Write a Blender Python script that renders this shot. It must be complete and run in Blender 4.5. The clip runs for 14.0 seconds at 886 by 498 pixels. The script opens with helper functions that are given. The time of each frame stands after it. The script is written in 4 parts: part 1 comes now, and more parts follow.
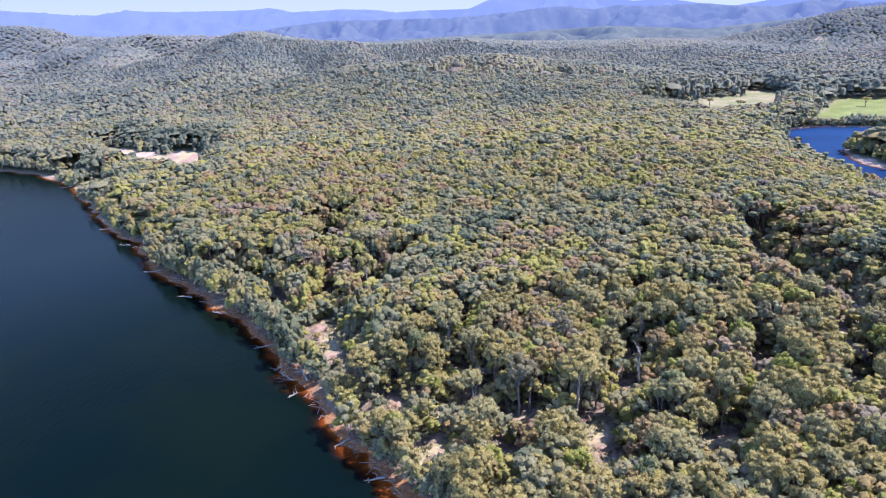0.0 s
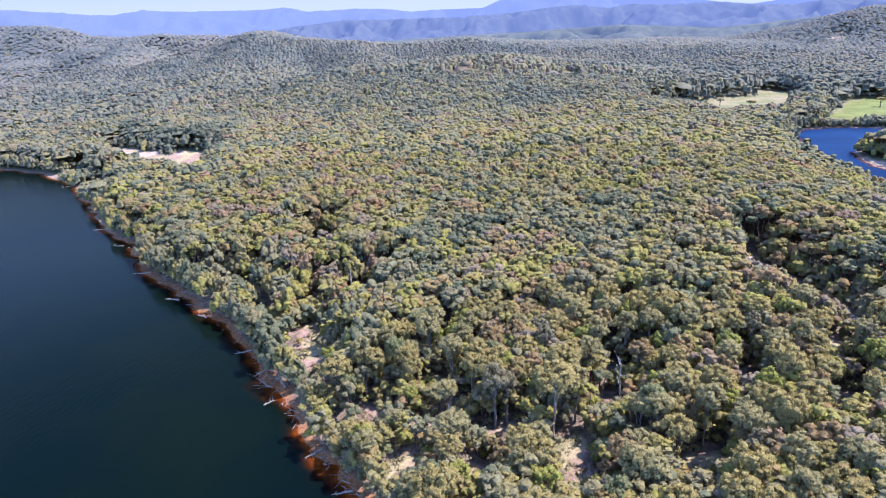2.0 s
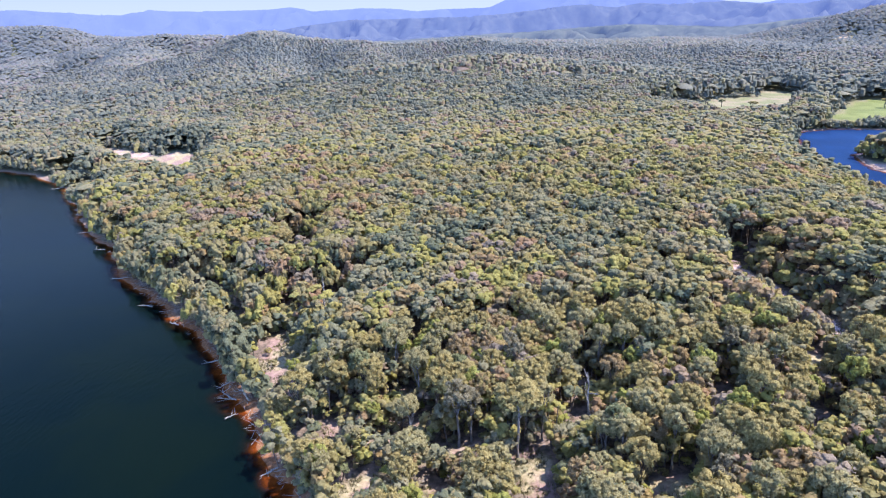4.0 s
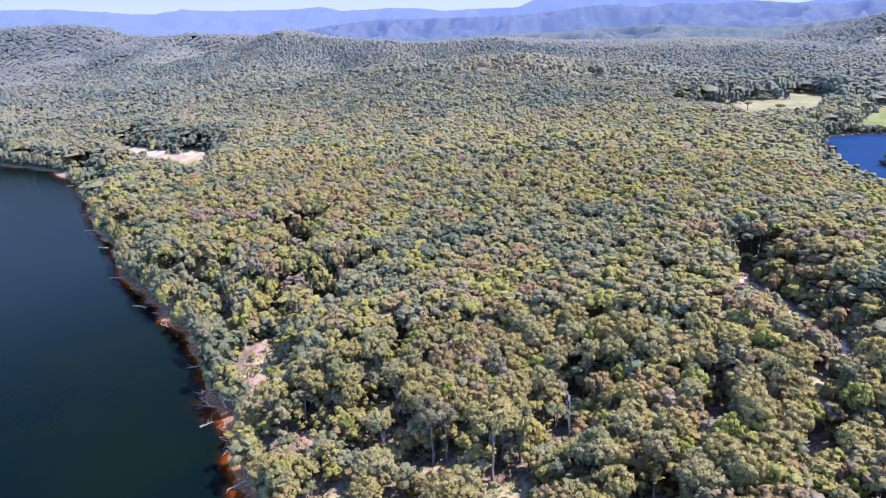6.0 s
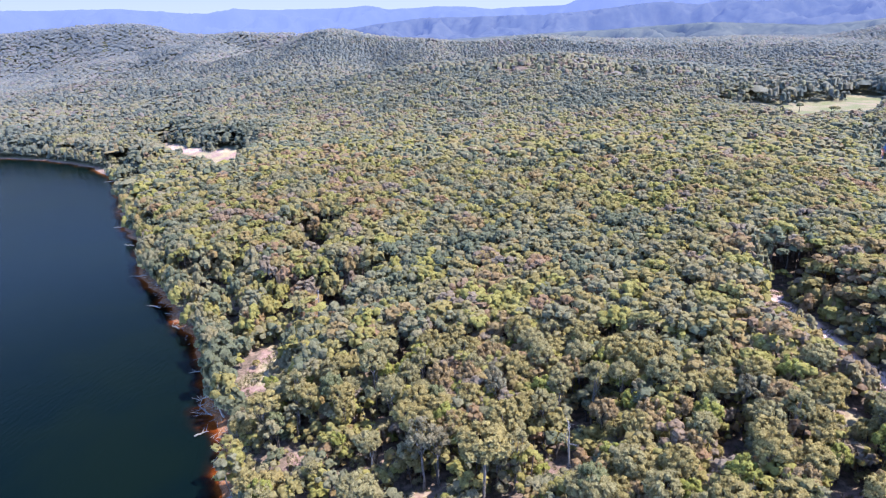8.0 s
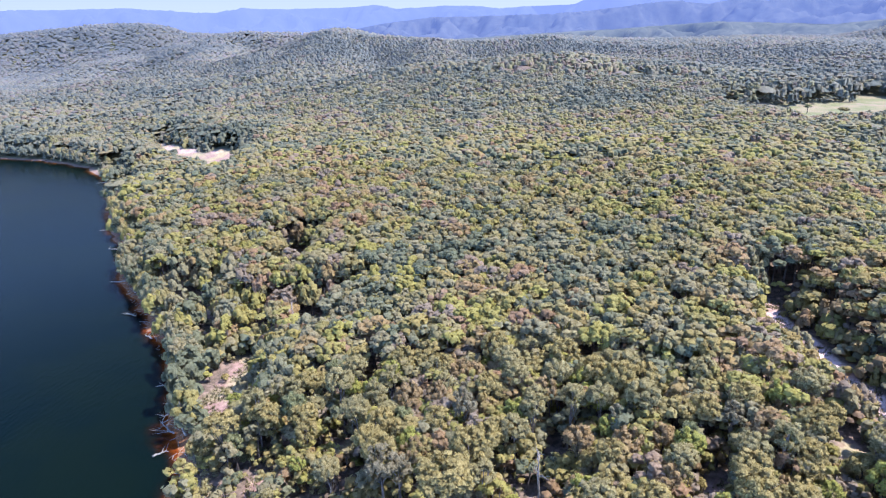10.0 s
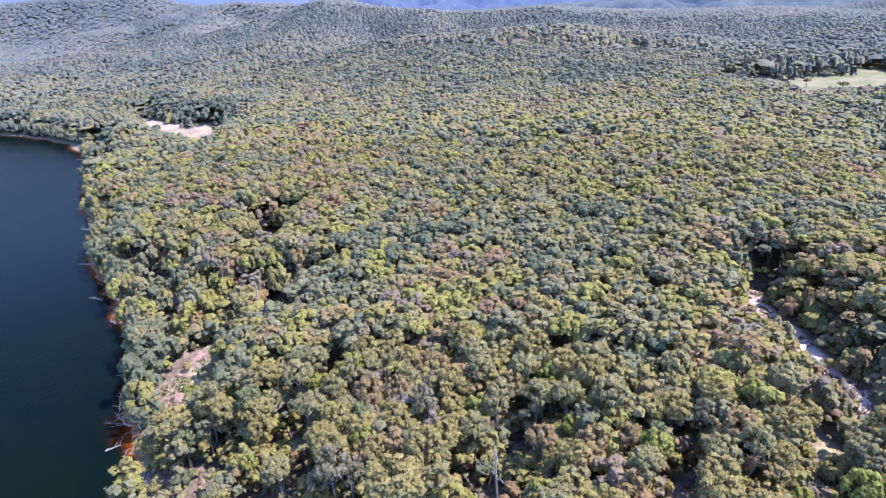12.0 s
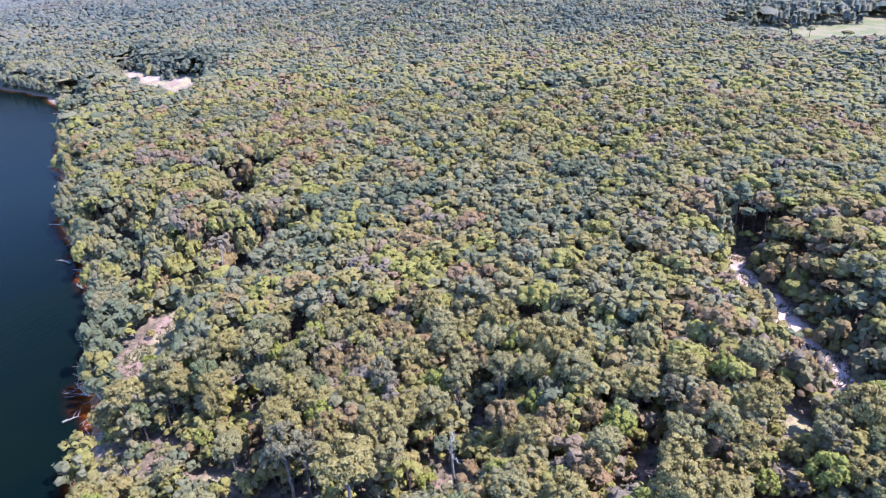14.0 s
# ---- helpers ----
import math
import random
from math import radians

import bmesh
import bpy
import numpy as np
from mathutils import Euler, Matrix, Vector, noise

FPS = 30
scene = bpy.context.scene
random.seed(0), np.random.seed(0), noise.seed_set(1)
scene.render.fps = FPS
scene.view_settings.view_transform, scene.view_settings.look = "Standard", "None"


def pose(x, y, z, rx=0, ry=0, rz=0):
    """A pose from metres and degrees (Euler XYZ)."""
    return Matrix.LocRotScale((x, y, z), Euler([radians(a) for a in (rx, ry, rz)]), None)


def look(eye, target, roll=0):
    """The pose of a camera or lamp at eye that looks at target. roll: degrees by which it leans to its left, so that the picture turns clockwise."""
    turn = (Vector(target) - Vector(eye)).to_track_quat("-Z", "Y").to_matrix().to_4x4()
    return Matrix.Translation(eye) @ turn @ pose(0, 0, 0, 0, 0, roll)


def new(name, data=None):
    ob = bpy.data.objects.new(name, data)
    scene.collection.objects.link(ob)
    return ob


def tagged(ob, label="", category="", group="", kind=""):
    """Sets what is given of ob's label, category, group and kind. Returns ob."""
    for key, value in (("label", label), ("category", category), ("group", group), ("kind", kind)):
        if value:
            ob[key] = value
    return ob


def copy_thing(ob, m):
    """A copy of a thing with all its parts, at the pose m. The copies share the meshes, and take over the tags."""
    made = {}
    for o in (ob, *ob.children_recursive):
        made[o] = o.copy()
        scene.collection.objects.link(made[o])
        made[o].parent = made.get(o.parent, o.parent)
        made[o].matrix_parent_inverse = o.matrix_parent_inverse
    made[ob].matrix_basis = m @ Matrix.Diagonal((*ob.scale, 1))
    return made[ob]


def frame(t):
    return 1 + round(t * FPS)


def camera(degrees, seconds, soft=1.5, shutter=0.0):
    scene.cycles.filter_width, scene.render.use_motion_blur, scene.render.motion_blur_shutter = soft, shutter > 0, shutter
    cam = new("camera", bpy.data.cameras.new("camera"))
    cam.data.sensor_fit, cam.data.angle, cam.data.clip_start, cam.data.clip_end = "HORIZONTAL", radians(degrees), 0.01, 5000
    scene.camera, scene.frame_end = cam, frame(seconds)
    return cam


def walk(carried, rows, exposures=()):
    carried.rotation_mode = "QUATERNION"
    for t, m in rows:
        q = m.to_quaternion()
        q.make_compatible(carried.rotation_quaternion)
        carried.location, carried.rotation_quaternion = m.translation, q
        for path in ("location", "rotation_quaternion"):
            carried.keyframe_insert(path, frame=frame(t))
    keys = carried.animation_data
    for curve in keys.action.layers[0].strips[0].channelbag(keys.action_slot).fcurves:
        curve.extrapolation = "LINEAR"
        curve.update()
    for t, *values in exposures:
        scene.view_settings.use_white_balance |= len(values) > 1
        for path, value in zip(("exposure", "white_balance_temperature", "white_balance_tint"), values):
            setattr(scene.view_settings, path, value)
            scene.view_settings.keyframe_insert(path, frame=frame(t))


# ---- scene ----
cam = camera(71.3, 14.0, soft=1.2)
PATH = [
    (0, (0.253, -0.826, 87.564), (0.164, 1.055, 86.891), -2.5),
    (0.5, (2.165, 0.164, 87.493), (2.076, 2.045, 86.819), -2.5),
    (1, (4.187, 1.283, 87.437), (4.088, 3.163, 86.762), -2.5),
    (1.5, (6.34, 2.547, 87.405), (6.225, 4.426, 86.73), -2.5),
    (2, (8.592, 3.94, 87.409), (8.459, 5.819, 86.735), -2.6),
    (2.5, (10.866, 5.419, 87.423), (10.724, 7.297, 86.75), -2.6),
    (3, (13.19, 7.073, 87.445), (13.043, 8.951, 86.772), -2.6),
    (3.5, (15.496, 8.809, 87.429), (15.345, 10.686, 86.755), -2.6),
    (5.8, (26.253, 16.88, 86.768), (26.033, 18.751, 86.097), -2.6),
    (6, (27.163, 17.621, 86.751), (26.926, 19.49, 86.08), -2.5),
    (6.5, (29.367, 19.579, 86.705), (29.087, 21.443, 86.034), -2.5),
    (7, (31.372, 21.792, 86.683), (31.059, 23.65, 86.012), -2.5),
    (7.5, (33.178, 24.072, 86.678), (32.835, 25.925, 86.008), -2.6),
    (8, (34.923, 26.487, 86.695), (34.552, 28.334, 86.025), -2.6),
    (8.2, (35.574, 27.46, 86.691), (35.194, 29.306, 86.022), -2.6),
    (10.5, (42.767, 38.482, 86.253), (42.369, 40.323, 85.58), -2.6),
    (11, (44.26, 40.774, 86.171), (43.863, 42.61, 85.486), -2.7),
    (11.5, (45.681, 42.896, 86.096), (45.285, 44.722, 85.381), -2.7),
    (12, (47.107, 44.957, 86.023), (46.714, 46.77, 85.275), -2.6),
    (12.5, (48.481, 46.934, 85.933), (48.089, 48.734, 85.154), -2.7),
    (13, (49.845, 48.959, 85.869), (49.456, 50.744, 85.056), -2.7),
    (13.5, (51.239, 50.99, 85.863), (50.852, 52.76, 85.015), -2.7),
    (14, (52.628, 52.989, 85.847), (52.244, 54.739, 84.959), -2.7),
]
walk(cam, [(t, look(eye, target, roll)) for t, eye, target, roll in PATH], exposures=[(0.0, 3.02, 6300, 21), (8.0, 3.04, 6250, 21), (10.5, 3.04, 6100, 21), (14.0, 3.04, 5850, 21)])


# ---- light ----
SUN_DIR = Vector((0.80, 0.17, 1.25)).normalized()
world = bpy.data.worlds.new("sky")
scene.world = world
world.use_nodes = True
wn = world.node_tree
sky = wn.nodes.new("ShaderNodeTexSky")
sky.sky_type = "NISHITA"
sky.sun_disc = False
sky.sun_elevation = math.asin(SUN_DIR.z)
sky.sun_rotation = math.atan2(SUN_DIR.x, SUN_DIR.y)
sky.altitude = 1500
sky.air_density, sky.dust_density, sky.ozone_density = 0.75, 0.0, 4.0
wn.links.new(sky.outputs[0], wn.nodes["Background"].inputs[0])
wn.nodes["Background"].inputs[1].default_value = 0.15
sun = new("sun", bpy.data.lights.new("sun", "SUN"))
sun.data.energy, sun.data.angle, sun.data.color = 2.0, radians(0.53), (1.0, 0.95, 0.86)
sun.matrix_world = look(SUN_DIR * 500, (0, 0, 0))


# ---- numbers ----
LATTICE = np.random.RandomState(7).rand(256, 256)


def vnoise(x, y, seed=0):
    """Smooth value noise, 0 to 1."""
    x, y = np.asarray(x, float) + 17.3 * seed, np.asarray(y, float) + 41.7 * seed
    i, j = np.floor(x).astype(int), np.floor(y).astype(int)
    u, v = x - i, y - j
    u, v = u * u * (3 - 2 * u), v * v * (3 - 2 * v)
    g = lambda a, b: LATTICE[a % 256, b % 256]
    return (g(i, j) * (1 - u) + g(i + 1, j) * u) * (1 - v) + (g(i, j + 1) * (1 - u) + g(i + 1, j + 1) * u) * v


def fbm(x, y, seed=0, octaves=4):
    total, amp, norm = 0.0, 1.0, 0.0
    for k in range(octaves):
        total = total + amp * vnoise(x * 2 ** k, y * 2 ** k, seed + k)
        norm += amp
        amp *= 0.5
    return total / norm


def smooth(a, b, x):
    u = np.clip((x - a) / (b - a), 0, 1)
    return u * u * (3 - 2 * u)


def inside_by(points, x, y):
    """Signed distance to a closed outline, positive inside."""
    x, y = np.asarray(x, float), np.asarray(y, float)
    best, odd = np.full(x.shape, 1e9), np.zeros(x.shape, bool)
    for (ax, ay), (bx, by) in zip(points, points[1:] + points[:1]):
        ex, ey = bx - ax, by - ay
        u = np.clip(((x - ax) * ex + (y - ay) * ey) / (ex * ex + ey * ey), 0, 1)
        best = np.minimum(best, np.hypot(x - ax - u * ex, y - ay - u * ey))
        if by != ay:
            odd ^= ((ay > y) != (by > y)) & (x < ex * (y - ay) / ey + ax)
    return np.where(odd, best, -best)


def near_line(points, x, y):
    best = np.full(np.shape(x), 1e9)
    for (ax, ay), (bx, by) in zip(points, points[1:]):
        ex, ey = bx - ax, by - ay
        u = np.clip(((x - ax) * ex + (y - ay) * ey) / (ex * ex + ey * ey), 0, 1)
        best = np.minimum(best, np.hypot(x - ax - u * ex, y - ay - u * ey))
    return best


# ---- plan ----
LAKE = [(400, -420), (150, -110), (65, 0), (20, 55), (-16, 99), (-32, 121), (-45, 137), (-60, 162), (-81, 184), (-100, 201), (-125, 227),
        (-153, 261), (-179, 288), (-220, 338), (-260, 386), (-281, 405), (-308, 426), (-345, 443), (-378, 456), (-520, 480), (-900, 420),
        (-1500, 100), (-1500, -900), (400, -900)]
RIVER = [(190, 100), (188, 230), (192, 270), (197, 320), (203, 375), (215, 420), (238, 470), (243, 494), (262, 508), (286, 514), (330, 500),
         (420, 470), (640, 430), (640, 380), (400, 402), (300, 425), (249, 415), (241, 392), (239, 375), (246, 355), (262, 320), (320, 240), (320, 100)]
FIELD_DRY = [(206, 664), (240, 674), (282, 703), (303, 714), (312, 744), (346, 756), (354, 712), (330, 676), (312, 640), (284, 610), (244, 598), (226, 618)]
FIELD_GREEN = [(290, 527), (336, 612), (376, 655), (470, 640), (520, 520), (344, 521)]
TRACK = [(120, 122), (106, 142), (103, 150), (103, 158), (99.5, 165), (98, 173), (97, 181), (93, 188), (95, 200)]
WEST_SAND = [(-284, 480), (-252, 464), (-219, 441), (-192, 426), (-179, 412), (-181, 392), (-195, 405), (-227, 426), (-259, 449)]
WEST_TRACK = [(-213, 443), (-196, 436), (-186, 405)]
# clearings: middle, half length, half width, turn in degrees
CLEARINGS = [(-40, 151, 14, 4.4, 118), (-44, 168, 8, 3.6, 110), (-9, 108.5, 6, 4.0, 50), (-18.5, 127, 5.5, 2.4, 105), (25.5, 112.8, 5, 3.8, 100), (26.5, 104.5, 5, 3.2, 110), (37, 125, 4.5, 2.2, 10),
             (11, 117.6, 8, 2.2, 3), (-60, 240, 5, 2.6, 20), (-49, 189, 7, 3, 170), (-33, 194, 5, 2.4, 20), (-63, 184, 6, 2.6, 130), (-86, 208, 5, 2.5, 130),
             (-74, 200, 4, 2.4, 120), (-5, 139, 5, 2.6, 20), (6, 106, 5, 2.6, 140), (-26, 122, 4, 2.0, 120), (-282, 418, 16, 6, 25), (-244, 384, 12, 6, 110),
             (66, 128, 4, 2.4, 40), (92, 140, 4, 2, 80), (50, 104, 5, 3, 20), (-190, 401, 14, 7, 140), (195, 655, 24, 7, -35), (225, 594, 14, 7, -10), (241, 390, 22, 6, 95), (718, 1336, 14, 24, 20), (-6, 122, 3.5, 2.2, 20), (37, 125, 4.5, 2.2, 10), (82, 118, 5, 2, 20),
             (2, 128, 3.5, 2.2, 60), (40, 136, 3.2, 2.0, 10)]
# hills: middle, height, half widths, turn in degrees
HILLS = [(112, 190, 10, 60, 120, 0), (-30, 330, 7, 170, 75, 10), (-60, 640, 9, 120, 70, 0), (-420, 820, 8, 90, 200, 35)]
# ridges: half width, then the crest line with its heights
RIDGES = [(120, [(-219, 770, 14), (-120, 792, 29), (-32, 802, 33), (7, 803, 36), (90, 798, 25), (148, 790, 6)]),
          (75, [(-32, 802, 33), (-70, 690, 17), (-90, 600, 5)]),
          (150, [(-602, 1094, 20), (-500, 1160, 40), (-422, 1305, 77), (-340, 1330, 68), (-250, 1290, 58), (-188, 1300, 48), (-53, 1340, 48), (150, 1420, 36), (230, 1480, 32)]),
          (95, [(-422, 1305, 74), (-395, 1080, 46), (-340, 880, 20), (-300, 760, 6)]),
          (85, [(-230, 1290, 56), (-190, 1080, 32), (-190, 940, 12)]),
          (150, [(-1021, 1357, 42), (-935, 1418, 45), (-857, 1467, 68), (-796, 1502, 80), (-699, 1549, 80), (-565, 1604, 74)]),
          (100, [(-796, 1502, 78), (-690, 1230, 44), (-620, 960, 16), (-560, 800, 5)]),
          (210, [(-1560, 1700, 118), (-1366, 1848, 124), (-1294, 1900, 122), (-1195, 1964, 100), (-1086, 2026, 90), (-900, 2200, 70)]),
          (330, [(-29, 1499, 44), (227, 1482, 32), (336, 1461, 24), (462, 1426, 16), (568, 1388, 8)]),
          (190, [(640, 1620, 8), (724, 1544, 22), (801, 1505, 46), (885, 1458, 74), (1080, 1330, 100)]),
          (34, [(-310, 520, 7), (-262, 505, 9), (-205, 470, 8), (-170, 440, 5)])]


def shore(x, y):
    """Metres inland from the nearest water; negative over water."""
    wob = (vnoise(x / 11, y / 11, 3) - 0.5) * 5 + (vnoise(x / 3.7, y / 3.7, 4) - 0.5) * 2.2
    return -np.maximum(inside_by(LAKE, x, y), inside_by(RIVER, x, y)) + wob * smooth(900, 300, np.hypot(x, y))


def in_field(f, x, y, grow=0.0):
    return smooth(-3, 3, inside_by(f, x, y) + grow + (fbm(x / 15, y / 15, 8, 3) - 0.5) * 24)


def glades(places, x, y, grow, wob):
    out = np.zeros(x.shape)
    for cx, cy, a, b, turn in places:
        c, s = math.cos(radians(turn)), math.sin(radians(turn))
        u, v = (x - cx) * c + (y - cy) * s, (y - cy) * c - (x - cx) * s
        out = np.maximum(out, smooth(1.35, 0.75, np.hypot(u / (a + grow), v / (b + grow)) + wob))
    return out


def clear(x, y, grow=0.0):
    """0 in the forest, 1 in the middle of a clearing or track; grow: metres by which it is widened."""
    x, y = np.asarray(x, float), np.asarray(y, float)
    wob = (fbm(x / 6, y / 6, 11, 3) - 0.5) * 1.1
    out = glades(CLEARINGS, x, y, grow, wob)
    out = np.maximum(out, track_bed(x, y, grow))
    out = np.maximum(out, smooth(1.3, 0.7, near_line(WEST_TRACK, x, y) / (5.5 + grow) + wob))
    out = np.maximum(out, smooth(-2, 2, inside_by(WEST_SAND, x, y) + grow + wob * 9))
    for f in (FIELD_DRY, FIELD_GREEN):
        out = np.maximum(out, in_field(f, x, y, grow))
    return out


def track_bed(x, y, grow=0.0):
    wob = (fbm(x / 6, y / 6, 11, 3) - 0.5) * 1.3
    return smooth(1.3, 0.7, near_line(TRACK, x, y) / (2.8 + 0.5 * grow) + wob)


def sandy(x, y):
    """Where the soil is washed down to white sand: the track, the west clearing, the spit, a bare slope."""
    spots = [((x + 250) * 0.92 - (y - 461) * 0.39, (x + 250) * 0.39 + (y - 461) * 0.92, 48, 10), (x - 195, y - 655, 26, 16), (x - 242, y - 390, 12, 26), (x - 718, y - 1336, 22, 22)]
    out = track_bed(x, y, 0.0)
    for u, v, a, b in spots:
        out = np.maximum(out, 0.6 * smooth(1.25, 0.8, np.hypot(u / a, v / b)) * clear(x, y))
    return out * smooth(0.36, 0.48, fbm(x / 4, y / 4, 19, 3))


def ground_z(x, y, d=None):
    x, y = np.asarray(x, float), np.asarray(y, float)
    if d is None:
        d = shore(x, y)
    z = np.where(d < 0, np.maximum(d * 0.11 - 0.004 * d * d, -5.0), 0.9 * (1 - np.exp(-np.maximum(d, 0) / 3.2)) + 1.6 * (1 - np.exp(-np.maximum(d, 0) / 45)))
    hills = np.zeros(x.shape)
    for cx, cy, h, a, b, turn in HILLS:
        c, s = math.cos(radians(turn)), math.sin(radians(turn))
        u, v = (x - cx) * c + (y - cy) * s, (y - cy) * c - (x - cx) * s
        hills = hills + h * np.exp(-0.5 * ((u / a) ** 2 + (v / b) ** 2))
    folds = np.zeros(x.shape)
    for wide, crest in RIDGES:
        for (ax, ay, ah), (bx, by, bh) in zip(crest, crest[1:]):
            ex, ey = bx - ax, by - ay
            u = np.clip(((x - ax) * ex + (y - ay) * ey) / (ex * ex + ey * ey), 0, 1)
            away = np.hypot(x - ax - u * ex, y - ay - u * ey) / wide
            folds = np.maximum(folds, (ah + (bh - ah) * u) / (1 + 0.55 * away * away + 0.45 * away ** 4))
    hills = hills + folds
    r = np.hypot(x, y)
    rough = (1 - np.abs(2 * fbm(x / 420, y / 420, 21, 3) - 1)) ** 2
    hills = hills + smooth(520, 1500, r) * (rough - 0.78) * (10 + 12 * smooth(300, -400, x))
    hills = hills + (fbm(x / 60, y / 60, 31, 3) - 0.5) * 2.0
    keep = np.maximum(smooth(14, 0, -inside_by(FIELD_GREEN, x, y)), smooth(14, 0, -inside_by(FIELD_DRY, x, y)))
    hills = hills * (1 - 0.85 * keep)
    return z + np.maximum(hills, -0.4) * smooth(2, 60, d) + (vnoise(x / 2.3, y / 2.3, 5) - 0.5) * 0.25


# ---- materials ----
class Nodes:
    """A node material under way."""

    def __init__(self, name):
        self.mat = bpy.data.materials.new(name)
        self.mat.use_nodes = True
        self.t = self.mat.node_tree
        self.bsdf = self.t.nodes["Principled BSDF"]
        self.out = self.t.nodes["Material Output"]

    def add(self, kind, **values):
        n = self.t.nodes.new(kind)
        for key, value in values.items():
            setattr(n, key, value)
        return n

    def put(self, socket, value):
        if isinstance(value, bpy.types.NodeSocket):
            self.t.links.new(value, socket)
        elif isinstance(value, (tuple, list)) and len(value) == 3 and socket.type == "RGBA":
            socket.default_value = (*value, 1)
        else:
            socket.default_value = value

    def noise(self, scale, detail=3.0, rough=0.55, coord=None):
        n = self.add("ShaderNodeTexNoise")
        n.inputs["Scale"].default_value, n.inputs["Detail"].default_value, n.inputs["Roughness"].default_value = scale, detail, rough
        self.put(n.inputs["Vector"], coord or self.place())
        return n.outputs["Fac"]

    def place(self):
        return self.add("ShaderNodeNewGeometry").outputs["Position"]

    def attr(self, name):
        return self.add("ShaderNodeAttribute", attribute_name=name).outputs["Fac"]

    def remap(self, fac, a, b, lo=0.0, hi=1.0):
        n = self.add("ShaderNodeMapRange", interpolation_type="SMOOTHSTEP")
        for i, v in enumerate((fac, a, b, lo, hi)):
            self.put(n.inputs[i], v)
        return n.outputs[0]

    def math(self, op, a, b=0.0):
        n = self.add("ShaderNodeMath", operation=op)
        self.put(n.inputs[0], a)
        self.put(n.inputs[1], b)
        return n.outputs[0]

    def mix(self, fac, a, b, blend="MIX"):
        n = self.add("ShaderNodeMix", data_type="RGBA", blend_type=blend)
        self.put(n.inputs[0], fac)
        self.put(n.inputs[6], a)
        self.put(n.inputs[7], b)
        return n.outputs[2]

    def ramp(self, fac, stops):
        n = self.add("ShaderNodeValToRGB")
        self.put(n.inputs[0], fac)
        els = n.color_ramp.elements
        while len(els) < len(stops):
            els.new(0.5)
        for e, (at, c) in zip(els, stops):
            e.position, e.color = at, (*c, 1)
        return n.outputs[0]

    def bump(self, height, strength, distance):
        n = self.add("ShaderNodeBump")
        n.inputs["Strength"].default_value, n.inputs["Distance"].default_value = strength, distance
        self.put(n.inputs["Height"], height)
        self.put(self.bsdf.inputs["Normal"], n.outputs[0])

    def finish(self, colour, rough=0.8, gloss=0.3):
        self.put(self.bsdf.inputs["Base Color"], colour)
        self.put(self.bsdf.inputs["Roughness"], rough)
        self.put(self.bsdf.inputs["Specular IOR Level"], gloss)
        return self.mat


def leafy(k, colour, grain, open_share=0.0, ruffle=0.9):
    """Ends a foliage material: leaves that let some light through, ruffled tufts, and gaps between the twigs; grain: tufts to the metre."""
    k.finish(colour, 0.65, 0.06)
    soft = k.add("ShaderNodeVectorTransform", vector_type="NORMAL", convert_from="OBJECT", convert_to="WORLD")
    k.put(soft.inputs[0], k.add("ShaderNodeAttribute", attribute_name="spray_way").outputs["Vector"])
    tuft = k.add("ShaderNodeTexNoise")
    tuft.inputs["Scale"].default_value, tuft.inputs["Detail"].default_value, tuft.inputs["Roughness"].default_value = grain, 2.0, 0.6
    k.put(tuft.inputs["Vector"], k.place())
    sway = k.add("ShaderNodeVectorMath", operation="MULTIPLY_ADD")
    k.put(sway.inputs[0], tuft.outputs["Color"])
    sway.inputs[1].default_value = (2.6 * ruffle,) * 3
    sway.inputs[2].default_value = (-1.3 * ruffle,) * 3
    total = k.add("ShaderNodeVectorMath", operation="ADD")
    k.put(total.inputs[0], soft.outputs[0])
    k.put(total.inputs[1], sway.outputs[0])
    unit = k.add("ShaderNodeVectorMath", operation="NORMALIZE")
    k.put(unit.inputs[0], total.outputs[0])
    k.put(k.bsdf.inputs["Normal"], unit.outputs[0])
    thin = k.add("ShaderNodeBsdfTranslucent")
    k.put(thin.inputs["Normal"], unit.outputs[0])
    k.put(thin.inputs["Color"], colour)
    both = k.add("ShaderNodeMixShader")
    both.inputs[0].default_value = 0.5
    k.put(both.inputs[1], k.bsdf.outputs[0])
    k.put(both.inputs[2], thin.outputs[0])
    if not open_share:
        k.put(k.out.inputs["Surface"], both.outputs[0])
        return k.mat
    gap, holed = k.add("ShaderNodeBsdfTransparent"), k.add("ShaderNodeMixShader")
    k.put(holed.inputs[0], k.remap(k.noise(grain * 0.9, 1.5, 0.6), open_share, open_share + 0.03))
    k.put(holed.inputs[1], gap.outputs[0])
    k.put(holed.inputs[2], both.outputs[0])
    k.put(k.out.inputs["Surface"], holed.outputs[0])
    return k.mat


def foliage(name, dark, light):
    """Leaves of one sort of tree; every tree, clump and spray differs a little."""
    k = Nodes(name)
    geo = k.add("ShaderNodeNewGeometry")
    info = k.add("ShaderNodeObjectInfo")
    mixed = k.math("ADD", k.math("MULTIPLY", geo.outputs["Random Per Island"], 0.20), k.math("MULTIPLY", info.outputs["Random"], 0.62))
    mixed = k.math("ADD", mixed, k.math("MULTIPLY", k.attr("lump"), 0.18))
    colour = k.mix(mixed, dark, light)
    colour = k.mix(k.remap(k.noise(0.45, 2.0), 0.45, 0.75), colour, tuple(1.08 * c for c in light))
    colour = k.mix(k.remap(k.noise(3.4, 2.5), 0.36, 0.58), tuple(0.72 * c for c in dark), colour)
    return leafy(k, colour, 3.4, 0.40, 0.55)


